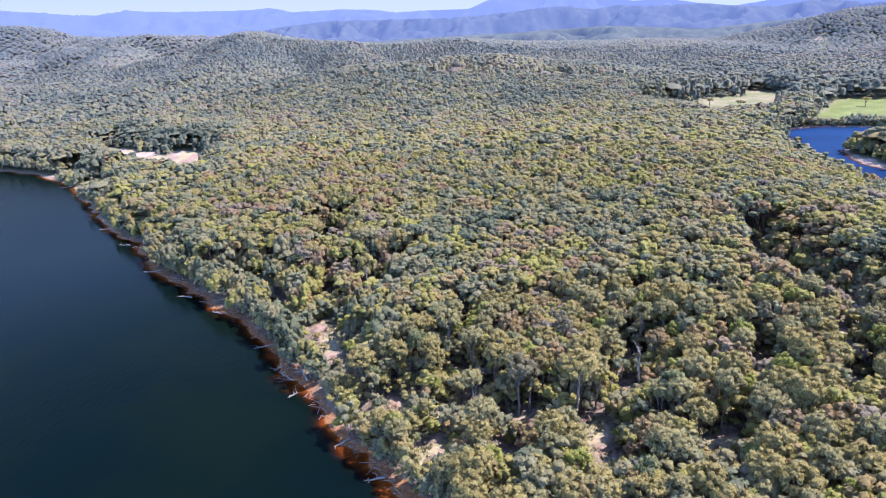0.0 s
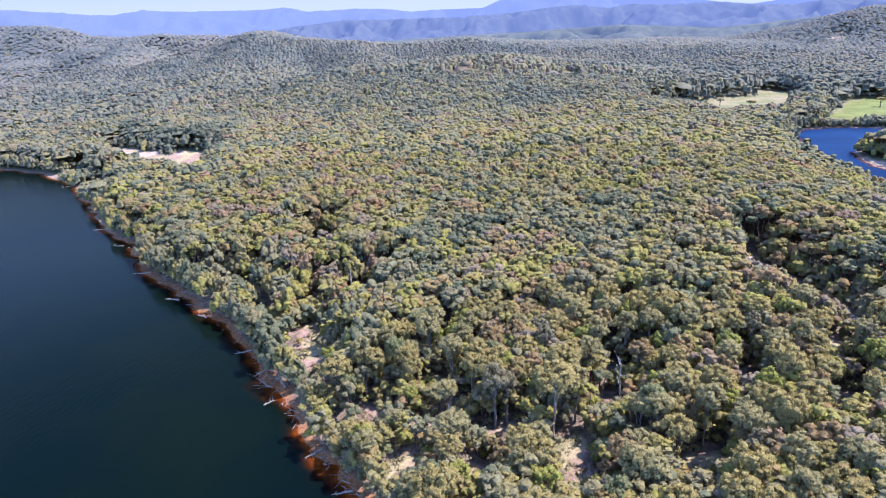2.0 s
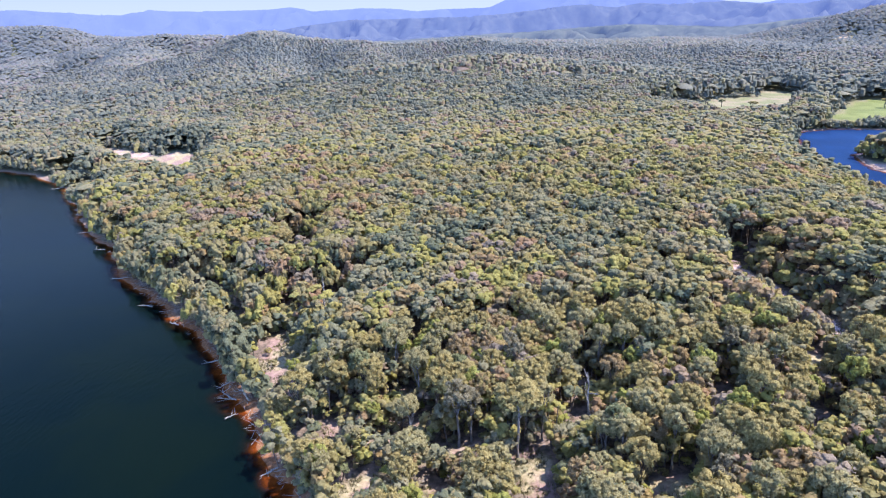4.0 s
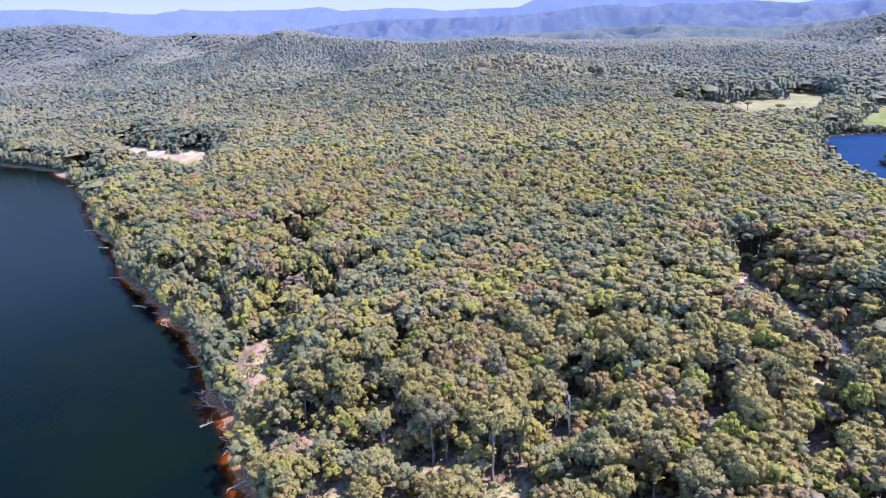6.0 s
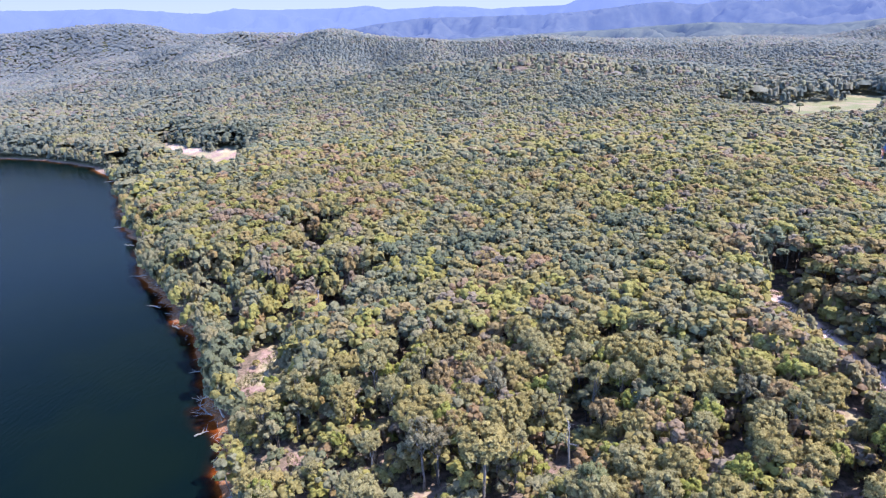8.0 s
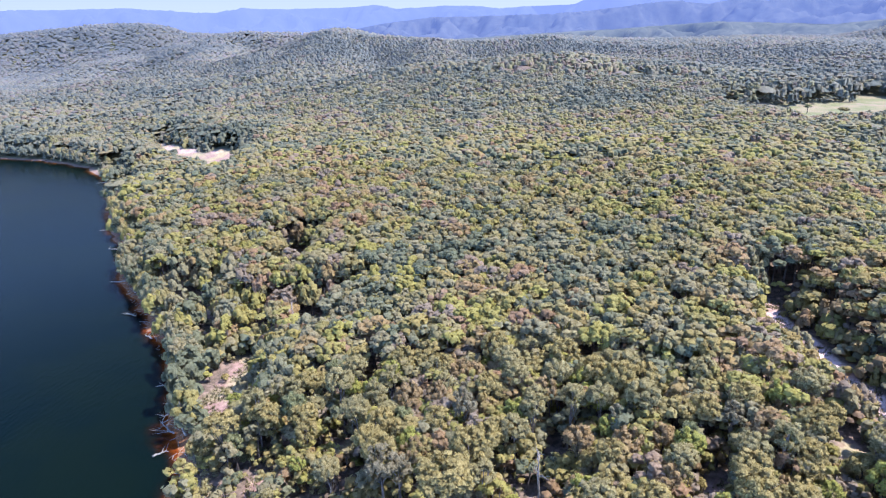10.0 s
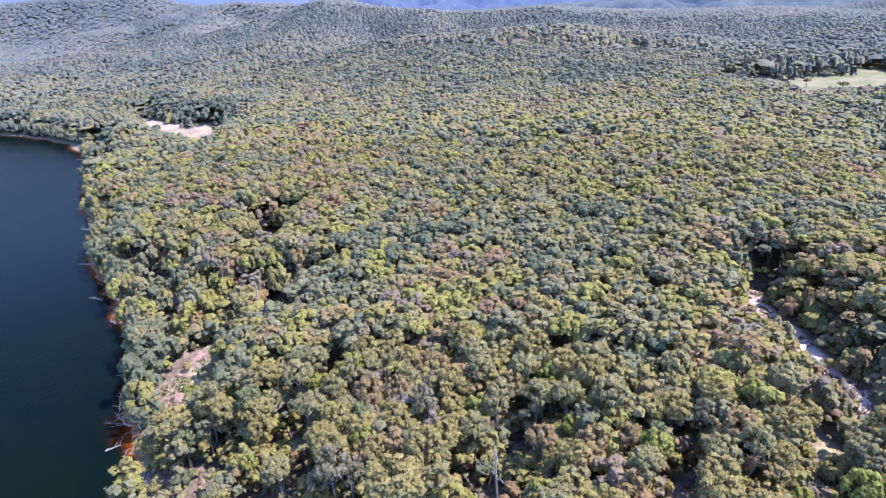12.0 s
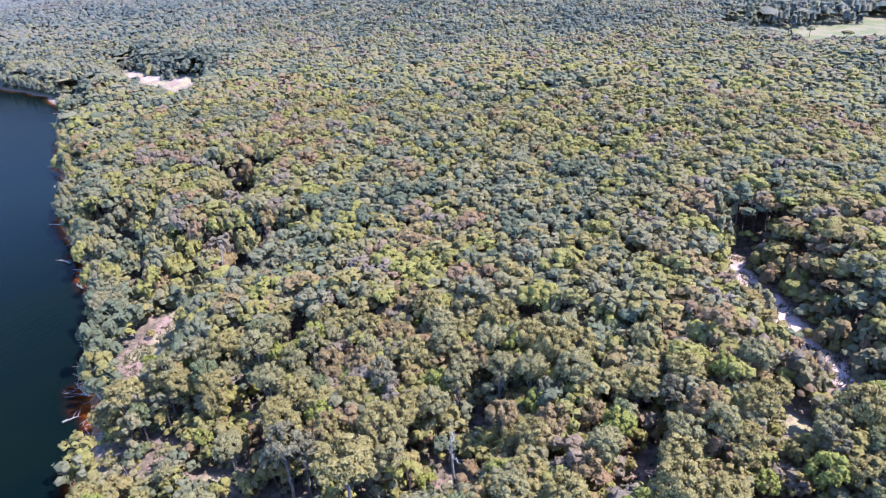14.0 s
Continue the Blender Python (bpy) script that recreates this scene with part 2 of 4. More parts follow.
# leaf tones with blue aerial haze painted in, for distant woods
HAZE_TONES = [(0.0, (0.114, 0.132, 0.148)), (0.35, (0.141, 0.154, 0.166)), (0.7, (0.160, 0.166, 0.166)), (1.0, (0.154, 0.152, 0.172))]


def woods(name, tones, grain, open_share=0.0, depth=1.0):
    """Leaves of joined woods: the sort of tree comes from the tree's own tone, and distance mixes in painted blue haze.
    """
    k = Nodes(name)
    geo = k.add("ShaderNodeNewGeometry")
    base = k.mix(k.attr("haze"), k.ramp(k.attr("tone"), tones), k.ramp(k.attr("tone"), HAZE_TONES))
    vary = k.math("ADD", k.math("MULTIPLY", k.attr("lump"), 0.18 * depth), k.math("MULTIPLY", geo.outputs["Random Per Island"], 0.08))
    value = k.add("ShaderNodeHueSaturation")
    k.put(value.inputs["Value"], k.math("MULTIPLY", k.math("ADD", vary, 0.96 - 0.09 * depth), k.remap(k.noise(grain * 1.3, 2.5), 0.36, 0.60, 1.0 - 0.2 * depth, 1.0 + 0.08 * depth)))
    k.put(value.inputs["Color"], base)
    return leafy(k, value.outputs[0], grain, open_share, 0.5 * depth)


OLIVE = foliage("olive_leaves", (0.259, 0.216, 0.086), (0.297, 0.245, 0.101))
GREY_GREEN = foliage("grey_green_leaves", (0.232, 0.208, 0.099), (0.273, 0.241, 0.117))
BRIGHT = foliage("bright_green_leaves", (0.231, 0.241, 0.063), (0.275, 0.273, 0.075))
RUSSET = foliage("russet_leaves", (0.266, 0.196, 0.098), (0.288, 0.208, 0.110))
BLUE_GREEN = foliage("blue_green_leaves", (0.148, 0.165, 0.080), (0.191, 0.197, 0.099))
GRASS = foliage("dry_grass", (0.105, 0.100, 0.050), (0.180, 0.165, 0.085))
SILVER = foliage("silver_leaves", (0.162, 0.146, 0.093), (0.229, 0.209, 0.134))
TONES = [(0.0, (0.126, 0.138, 0.084)), (0.12, (0.176, 0.174, 0.104)), (0.28, (0.214, 0.190, 0.108)), (0.45, (0.230, 0.198, 0.082)), (0.60, (0.242, 0.226, 0.066)),
         (0.74, (0.250, 0.192, 0.082)), (0.90, (0.240, 0.154, 0.090)), (1.0, (0.212, 0.170, 0.124))]
MID_WOODS = woods("mixed_gum_leaves", TONES, 1.7, 0.36)
SLOPE_WOODS = woods("slope_gum_leaves", TONES, 0.85, 0.0, 0.85)
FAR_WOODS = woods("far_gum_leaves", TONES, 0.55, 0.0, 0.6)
HAZY_WOODS = woods("hazed_gum_leaves", TONES, 0.35, 0.0, 0.45)


def bark(name, dark, light):
    k = Nodes(name)
    streak = k.add("ShaderNodeMapping")
    k.put(streak.inputs[0], k.place())
    streak.inputs["Scale"].default_value = (3, 3, 0.6)
    n = k.noise(1.6, 4.0, 0.6, streak.outputs[0])
    k.bump(k.noise(9, 3.0), 0.5, 0.03)
    return k.finish(k.mix(k.remap(n, 0.35, 0.68), dark, light), 0.85)


PALE_BARK = bark("pale_bark", (0.085, 0.072, 0.064), (0.21, 0.19, 0.175))
DARK_BARK = bark("dark_bark", (0.035, 0.027, 0.023), (0.095, 0.078, 0.066))
GREY_BARK = bark("grey_bark", (0.045, 0.037, 0.033), (0.125, 0.105, 0.095))
DEAD_WOOD = bark("bleached_wood", (0.09, 0.08, 0.072), (0.22, 0.205, 0.19))


def ground_material():
    k = Nodes("forest_floor")
    fine, broad, speck = k.noise(0.9, 5.0, 0.65), k.noise(0.11, 4.0, 0.6), k.noise(4.5, 3.0, 0.6)
    litter = k.mix(k.remap(fine, 0.35, 0.7), (0.060, 0.042, 0.036), (0.150, 0.102, 0.088))
    litter = k.mix(k.remap(k.noise(0.35, 3.0), 0.52, 0.70), litter, (0.20, 0.138, 0.118))
    brush = k.mix(k.remap(fine, 0.35, 0.7), (0.060, 0.068, 0.040), (0.125, 0.125, 0.080))
    litter = k.mix(k.attr("brushy"), litter, brush)
    soil = k.mix(k.remap(fine, 0.3, 0.7), (0.140, 0.090, 0.075), (0.225, 0.152, 0.132))
    soil = k.mix(k.remap(speck, 0.60, 0.72), soil, (0.14, 0.10, 0.075))
    dry = k.mix(k.remap(fine, 0.35, 0.7), (0.165, 0.140, 0.078), (0.260, 0.222, 0.140))
    open_land = k.mix(k.remap(broad, 0.43, 0.57), soil, dry)
    colour = k.mix(k.attr("clear"), litter, open_land)
    white_sand = k.mix(k.remap(fine, 0.3, 0.65), (0.27, 0.185, 0.165), (0.41, 0.305, 0.28))
    colour = k.mix(k.attr("sandy"), colour, white_sand)
    straw = k.mix(k.remap(k.noise(0.045, 4.0), 0.42, 0.60), (0.145, 0.125, 0.075), (0.100, 0.105, 0.050))
    straw = k.mix(k.remap(k.noise(0.03, 3.0), 0.58, 0.70), straw, (0.17, 0.125, 0.10))
    colour = k.mix(k.attr("straw"), colour, straw)
    lawn = k.mix(k.remap(k.noise(0.06, 4.0), 0.35, 0.65), (0.072, 0.086, 0.024), (0.105, 0.118, 0.038))
    colour = k.mix(k.attr("lawn"), colour, lawn)
    sep = k.add("ShaderNodeSeparateXYZ")
    k.put(sep.inputs[0], k.place())
    level = k.math("ADD", sep.outputs["Z"], k.math("MULTIPLY", k.math("SUBTRACT", fine, 0.5), 0.9))
    rust = k.mix(k.remap(fine, 0.3, 0.7), (0.105, 0.046, 0.021), (0.205, 0.094, 0.043))
    rust = k.mix(k.remap(speck, 0.56, 0.66), rust, (0.075, 0.034, 0.018))
    sand = k.mix(k.remap(fine, 0.3, 0.7), (0.11, 0.075, 0.055), (0.20, 0.15, 0.12))
    colour = k.mix(k.remap(level, 0.25, 0.75, 1, 0), colour, k.mix(k.attr("rust"), sand, rust))
    k.bump(k.math("ADD", fine, k.math("MULTIPLY", speck, 0.4)), 0.7, 0.25)
    return k.finish(colour, 0.95, 0.1)


def water_material(name, dark, light, rough, gloss):
    k = Nodes(name)
    k.finish(k.mix(k.remap(k.noise(0.02, 3.0), 0.4, 0.65), dark, light), rough, gloss)
    k.bsdf.inputs["IOR"].default_value = 1.33
    stretch = k.add("ShaderNodeMapping")
    k.put(stretch.inputs[0], k.place())
    stretch.inputs["Rotation"].default_value = (0, 0, radians(25))
    stretch.inputs["Scale"].default_value = (1, 0.4, 1)
    waves = k.math("ADD", k.noise(0.8, 3.0, 0.6, stretch.outputs[0]), k.math("MULTIPLY", k.noise(0.06, 2.0), 0.6))
    k.bump(waves, 0.14, 0.6)
    clearer = k.add("ShaderNodeBsdfTransparent")
    clearer.inputs[0].default_value = (0.86, 0.60, 0.36, 1)
    both = k.add("ShaderNodeMixShader")
    k.put(both.inputs[0], k.remap(k.attr("shallow"), 0.0, 1.0, 0.0, 0.95))
    k.put(both.inputs[1], k.bsdf.outputs[0])
    k.put(both.inputs[2], clearer.outputs[0])
    k.put(k.out.inputs["Surface"], both.outputs[0])
    return k.mat


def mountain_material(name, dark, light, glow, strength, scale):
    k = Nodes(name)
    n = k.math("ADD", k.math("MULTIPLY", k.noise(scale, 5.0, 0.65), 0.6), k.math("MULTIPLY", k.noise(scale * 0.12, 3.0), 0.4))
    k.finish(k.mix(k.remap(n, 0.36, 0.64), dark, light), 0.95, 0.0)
    # blue emission imitates the haze in front of the range
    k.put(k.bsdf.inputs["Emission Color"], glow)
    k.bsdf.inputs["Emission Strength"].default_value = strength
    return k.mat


GROUND = ground_material()
LAKE_WATER = water_material("dark_lake_water", (0.0007, 0.0031, 0.0034), (0.0014, 0.0040, 0.0030), 0.16, 0.015)
# the river's blue base colour stands in for reflected sky
RIVER_WATER = water_material("sky_tinted_water", (0.001, 0.012, 0.045), (0.002, 0.018, 0.062), 0.6, 0.05)
# painted haze: bluer and stronger emission from the near range to the far
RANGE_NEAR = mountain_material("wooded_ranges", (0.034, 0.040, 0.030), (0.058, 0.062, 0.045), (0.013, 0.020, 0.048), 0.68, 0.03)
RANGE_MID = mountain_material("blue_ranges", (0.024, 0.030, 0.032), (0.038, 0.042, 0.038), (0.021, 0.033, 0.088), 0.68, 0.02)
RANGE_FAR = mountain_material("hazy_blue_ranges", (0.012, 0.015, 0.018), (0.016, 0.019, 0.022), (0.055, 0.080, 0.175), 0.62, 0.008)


# ---- mesh makers ----
def mesh_of(name, verts, faces, material, smooth_shade=False, **attributes):
    """A mesh from arrays; faces is an (n, 3) or (n, 4) array; attributes are floats, per point or per face."""
    verts, faces = np.asarray(verts, np.float32), np.asarray(faces, np.int32)
    me = bpy.data.meshes.new(name)
    n, side = faces.shape
    me.vertices.add(len(verts))
    me.vertices.foreach_set("co", verts.ravel())
    me.loops.add(n * side)
    me.loops.foreach_set("vertex_index", faces.ravel())
    me.polygons.add(n)
    me.polygons.foreach_set("loop_start", np.arange(0, n * side, side, dtype=np.int32))
    me.update(calc_edges=True)
    me.polygons.foreach_set("use_smooth", np.full(n, smooth_shade))
    for key, values in attributes.items():
        if np.ndim(values) > 1:
            me.attributes.new(key, "FLOAT_VECTOR", "POINT").data.foreach_set("vector", np.asarray(values, np.float32).ravel())
            continue
        a = me.attributes.new(key, "FLOAT", "POINT" if len(values) == len(verts) else "FACE")
        a.data.foreach_set("value", np.asarray(values, np.float32))
    me.materials.append(material)
    return me


def part(name, me, parent, label=""):
    ob = new(name, me)
    ob.parent = parent
    return tagged(ob, label) if label else ob


def tube(points, radii, sides=6):
    """A bent, tapered limb through points, as verts and quads."""
    pts, verts, faces = [Vector(p) for p in points], [], []
    for i, p in enumerate(pts):
        ahead = (pts[min(i + 1, len(pts) - 1)] - pts[max(i - 1, 0)]).normalized()
        side = ahead.cross(Vector((0.31, 0.95, 0.05))).normalized()
        up = ahead.cross(side)
        for s in range(sides):
            a = 2 * math.pi * s / sides
            verts.append(p + (side * math.cos(a) + up * math.sin(a)) * radii[i])
    for i in range(len(pts) - 1):
        for s in range(sides):
            a, b = i * sides + s, i * sides + (s + 1) % sides
            faces.append((a, b, b + sides, a + sides))
    return [tuple(v) for v in verts], faces


def bent(rng, a, b, bow, n=4):
    """Points from a to b with a crooked line."""
    a, b = Vector(a), Vector(b)
    out = [a + (b - a) * (i / n) for i in range(n + 1)]
    for i in range(1, n):
        out[i] = out[i] + Vector((rng.uniform(-bow, bow), rng.uniform(-bow, bow), rng.uniform(-bow, bow) * 0.5))
    return out


def leaf_sprays(rng, centres, radii, count, size, flat=0.75, up=0.65):
    """Three-cornered leaf sprays on the outside of clumps, (n, 3, 3), the way that each one's leaves face, and its clump."""
    pick = rng.randint(0, len(centres), count)
    way = rng.normal(size=(count, 3))
    way[:, 2] += 0.55
    way /= np.linalg.norm(way, axis=1)[:, None]
    r = radii[pick][:, None]
    at = centres[pick] + way * r * (0.88 + 0.30 * rng.rand(count, 1)) * np.array([1, 1, flat])
    n = way * 0.8 + rng.normal(size=(count, 3)) * 0.40 + np.array([0, 0, 0.40])
    n /= np.linalg.norm(n, axis=1)[:, None]
    t = np.cross(n, rng.normal(size=(count, 3)))
    t /= np.linalg.norm(t, axis=1)[:, None]
    b = np.cross(n, t)
    s = size * (0.6 + 0.8 * rng.rand(count, 1))
    wide = 0.55 + 0.4 * rng.rand(count, 1)
    middle = centres.mean(axis=0)
    out = at - middle
    out /= np.linalg.norm(out, axis=1)[:, None]
    face = way * 0.70 + out * 0.45 + rng.normal(size=(count, 3)) * 0.22 + np.array([0, 0, up])
    face /= np.linalg.norm(face, axis=1)[:, None]
    return np.stack([at + t * s, at - t * s * 0.55 + b * s * wide, at - t * s * 0.55 - b * s * wide], axis=1), np.repeat(face[:, None], 3, axis=1), pick


def leaf_domes(rng, centres, radii, sides=6, flat=0.8, rings=((0.74, 0.70), (1.0, 0.02)), up=0.6):
    """Lumpy leaf domes, one on each clump: triangles (n, 3, 3), the way their corners face, (n, 3, 3), and the clump of each."""
    middle, tris, ways = centres.mean(axis=0), [], []
    turn = np.arange(sides) * 2 * math.pi / sides
    for c, r in zip(centres, radii):
        rows = [np.array([[0, 0, 1.0]])]
        for k, (wide, high) in enumerate(rings):
            a = turn + rng.uniform(0, 1)
            rows.append(np.stack([np.cos(a) * wide, np.sin(a) * wide, np.full(sides, high)], axis=1))
        at = [row * rng.uniform(0.80, 1.20, (len(row), 1)) for row in rows]
        pts = [c + p * r * np.array([1, 1, flat]) for p in at]
        face = []
        for row, p in zip(rows, pts):
            n = row * 0.85 + np.array([0, 0, up]) + 0.40 * (p - middle) / np.linalg.norm(p - middle, axis=1)[:, None]
            face.append(n / np.linalg.norm(n, axis=1)[:, None])
        for i in range(sides):
            j = (i + 1) % sides
            picks = [((0, 0), (1, i), (1, j))]
            for k in range(1, len(rings)):
                picks += [((k, i), (k + 1, i), (k + 1, j)), ((k, i), (k + 1, j), (k, j))]
            for three in picks:
                tris.append([pts[g][h] for g, h in three])
                ways.append([face[g][h] for g, h in three])
    return np.array(tris), np.array(ways), np.repeat(np.arange(len(centres)), len(tris) // len(centres))


def leaves_of(rng, centres, radii, sprays, size, sides=6, rings=((0.74, 0.70), (1.0, 0.02)), flat=0.8, up=0.75):
    """Domes and loose sprays together: triangles, the way they face, and a tone of its own for each clump."""
    lump = rng.rand(len(centres))
    a, b, which = leaf_domes(rng, centres, radii * 0.92, sides, flat, rings, up)
    if not sprays:
        return a, b, lump[which]
    c, d, pick = leaf_sprays(rng, centres, radii, sprays, size, flat, up)
    return np.concatenate([a, c]), np.concatenate([b, d]), lump[np.concatenate([which, pick])]


def crown_clumps(rng, radius, deep, top, count):
    """Middles and sizes of the leaf clumps of a domed gum crown whose top is at height top."""
    way = rng.normal(size=(count, 3))
    way[:, 2] = np.abs(way[:, 2]) * 0.9 - 0.32
    way /= np.linalg.norm(way, axis=1)[:, None]
    reach = 0.62 + 0.30 * rng.rand(count, 1)
    centres = way * reach * np.array([radius, radius, deep * 0.5])
    centres[:, 2] += top - deep * 0.5
    centres[0] = (rng.uniform(-0.2, 0.2) * radius, rng.uniform(-0.2, 0.2) * radius, top - deep * 0.25)
    return centres, radius * (0.24 + 0.16 * rng.rand(count)) * (26 / (count + 4)) ** 0.36 * (1.55 if count == 1 else 1.0)


def leaf_mesh(name, sprays, material, **attributes):
    return mesh_of(name, sprays.reshape(-1, 3), np.arange(len(sprays) * 3).reshape(-1, 3), material, **attributes)


# ---- ground and water ----
CENTRE = (20.0, 10.0)


def land():
    az = np.concatenate([np.arange(-50, 50, 0.42), np.arange(50, 310, 5.0)])
    r = [6.0]
    while r[-1] < 4900:
        r.append(r[-1] * (1.10 if r[-1] < 60 else 1.0105 if r[-1] < 640 else 1.03))
    r = np.array(r)
    A, R = np.meshgrid(np.radians(az), r)
    x, y = CENTRE[0] + R * np.sin(A), CENTRE[1] + R * np.cos(A)
    d = shore(x, y)
    z = ground_z(x, y, d)
    rows, cols = x.shape
    i = np.arange(rows * cols).reshape(rows, cols)
    j = np.roll(i, -1, axis=1)
    faces = np.stack([i[:-1], j[:-1], j[1:], i[1:]], axis=-1).reshape(-1, 4)[:, ::-1]
    verts = np.stack([x, y, z], axis=-1).reshape(-1, 3)
    dry, lawn = (in_field(f, x, y).ravel() for f in (FIELD_DRY, FIELD_GREEN))
    me = mesh_of("ground", verts, faces, GROUND, True, clear=clear(x, y).ravel(), sandy=sandy(x, y).ravel(), brushy=(0.25 + 0.7 * smooth(220, 420, R)).ravel(), straw=dry, lawn=lawn, rust=(smooth(150, 100, x) * smooth(340, 230, y)).ravel())
    tagged(new("ground", me), "sandy forest floor with leaf litter and bare clearings", "ground", kind="structure")
    wet = (z.ravel()[faces] < 0.3).any(axis=1)
    shallow = np.exp(np.minimum(z, 0) / 0.30).ravel()
    for name, label, side in (("lake", "dark green still lake water with tannin-stained shallows", x.ravel() < 150), ("river", "river water with fine ripples and a painted deep blue sky reflection", x.ravel() >= 150)):
        keep = faces[wet & side[faces].all(axis=1)]
        used, index = np.unique(keep, return_inverse=True)
        flat = verts[used] * np.array([1, 1, 0])
        me = mesh_of(name, flat, index.reshape(-1, 4), LAKE_WATER if name == "lake" else RIVER_WATER, True, shallow=shallow[used])
        tagged(new(name, me), label, "water", kind="structure")


land()


def mountains(name, label, material, r0, r1, crest, seed, rough, cells=330):
    """A range of wooded mountains on a ring sector; crest: bearing and the degrees by which it rises over the eye's level."""
    az, r = np.linspace(crest[0][0], crest[-1][0], cells), np.linspace(r0, r1, 42)
    A, R = np.meshgrid(az, r)
    x, y = R * np.sin(np.radians(A)), R * np.cos(np.radians(A))
    u = (R - r0) / (r1 - r0)
    spur = 1 - np.abs(2 * fbm(x / rough, y / rough, seed, 5) - 1)
    top = 87 + r1 * np.tan(np.radians(np.interp(A, *np.array(crest).T)))
    z = top * (u ** 0.9) + (spur - 0.78) * rough * 1.05 * np.sin(np.pi * np.clip(u, 0, 1)) ** 0.7
    z = np.minimum(z, top) + (fbm(x / 26, y / 26, seed + 9, 3) - 0.5) * 7
    z[0] -= 60
    rows, cols = x.shape
    i = np.arange(rows * cols).reshape(rows, cols)
    faces = np.stack([i[:-1, :-1], i[:-1, 1:], i[1:, 1:], i[1:, :-1]], axis=-1).reshape(-1, 4)
    me = mesh_of(name, np.stack([x, y, z], axis=-1).reshape(-1, 3), faces, material, True)
    tagged(new(name, me), label, "mountain range", kind="structure")


def sky_backdrop():
    """Pale blue sky low over the horizon, behind the farthest range."""
    k = Nodes("pale_blue_sky")
    sep = k.add("ShaderNodeSeparateXYZ")
    k.put(sep.inputs[0], k.place())
    glow = k.add("ShaderNodeEmission")
    k.put(glow.inputs["Color"], k.mix(k.remap(sep.outputs["Z"], 150, 900), (0.082, 0.103, 0.124), (0.046, 0.070, 0.118)))
    k.put(k.out.inputs["Surface"], glow.outputs[0])
    az, z = np.radians(np.linspace(-75, 75, 76)), np.linspace(-40, 1100, 9)
    A, Z = np.meshgrid(az, z)
    i = np.arange(A.size).reshape(A.shape)
    faces = np.stack([i[:-1, :-1], i[:-1, 1:], i[1:, 1:], i[1:, :-1]], axis=-1).reshape(-1, 4)
    me = mesh_of("backdrop_sky", np.stack([4830 * np.sin(A), 4830 * np.cos(A), Z], axis=-1).reshape(-1, 3), faces, k.mat, True)
    tagged(new("backdrop_sky", me), "pale blue clear sky low over the horizon", "sky", kind="structure")


sky_backdrop()
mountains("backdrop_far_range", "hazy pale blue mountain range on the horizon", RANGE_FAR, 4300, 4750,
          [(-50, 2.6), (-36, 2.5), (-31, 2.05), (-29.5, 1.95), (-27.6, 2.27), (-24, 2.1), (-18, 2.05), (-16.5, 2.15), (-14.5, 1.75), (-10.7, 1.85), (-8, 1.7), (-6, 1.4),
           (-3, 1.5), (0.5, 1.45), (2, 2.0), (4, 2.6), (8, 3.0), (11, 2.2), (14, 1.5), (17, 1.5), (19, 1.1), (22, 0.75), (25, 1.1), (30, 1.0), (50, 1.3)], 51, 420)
mountains("backdrop_blue_range", "wooded mountains with folded spurs under painted blue haze", RANGE_MID, 3200, 4000,
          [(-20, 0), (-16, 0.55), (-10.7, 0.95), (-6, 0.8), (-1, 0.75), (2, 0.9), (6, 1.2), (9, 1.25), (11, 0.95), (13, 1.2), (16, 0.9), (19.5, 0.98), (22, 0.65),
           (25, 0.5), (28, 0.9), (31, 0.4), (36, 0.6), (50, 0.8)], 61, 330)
mountains("backdrop_wooded_range", "green wooded hills under painted blue haze below the mountains", RANGE_NEAR, 2450, 3100,
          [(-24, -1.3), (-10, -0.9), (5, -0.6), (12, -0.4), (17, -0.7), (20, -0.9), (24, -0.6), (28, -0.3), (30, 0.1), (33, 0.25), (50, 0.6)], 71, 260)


# ---- woods ----
def scatter(seed, step, x0, x1, y0, y1, jitter=0.46):
    rng = np.random.RandomState(seed)
    x, y = np.meshgrid(np.arange(x0, x1, step), np.arange(y0, y1, step * 0.87))
    x[1::2] += step / 2
    x, y = (x + rng.uniform(-jitter, jitter, x.shape) * step).ravel(), (y + rng.uniform(-jitter, jitter, x.shape) * step).ravel()
    return x, y, rng


def shore_row(rng, step):
    """More trees close along the banks."""
    pts = []
    for (ax, ay), (bx, by) in [*zip(LAKE[3:18], LAKE[4:19]), *zip(RIVER[6:12], RIVER[7:13]), *zip(RIVER[14:18], RIVER[15:19])]:
        n = int(math.hypot(bx - ax, by - ay) / step) + 1
        for i in range(n):
            off, side = rng.uniform(1.6, 5.0), 1 if ax < 100 else -1
            k, size = (i + rng.uniform(0.1, 0.9)) / n, math.hypot(bx - ax, by - ay)
            pts.append((ax + (bx - ax) * k + (by - ay) / size * off * side, ay + (by - ay) * k - (bx - ax) / size * off * side))
    return np.array(pts).T


def stretch_near(x, y):
    """Below 1 in the stretch of shore forest whose trees stand singly."""
    return np.hypot((x - 34) / 76, (y - 116) / 44)


def bearing(x, y, ox, oy):
    return np.degrees(np.arctan2(x - ox, y - oy))


def in_range(x, y):
    """The wedge of country that the flight overlooks."""
    a, b = bearing(x, y, 0, -25), bearing(x, y, 53, 30)
    return ((a > -40) & (a < 40)) | ((b > -51) & (b < 25))


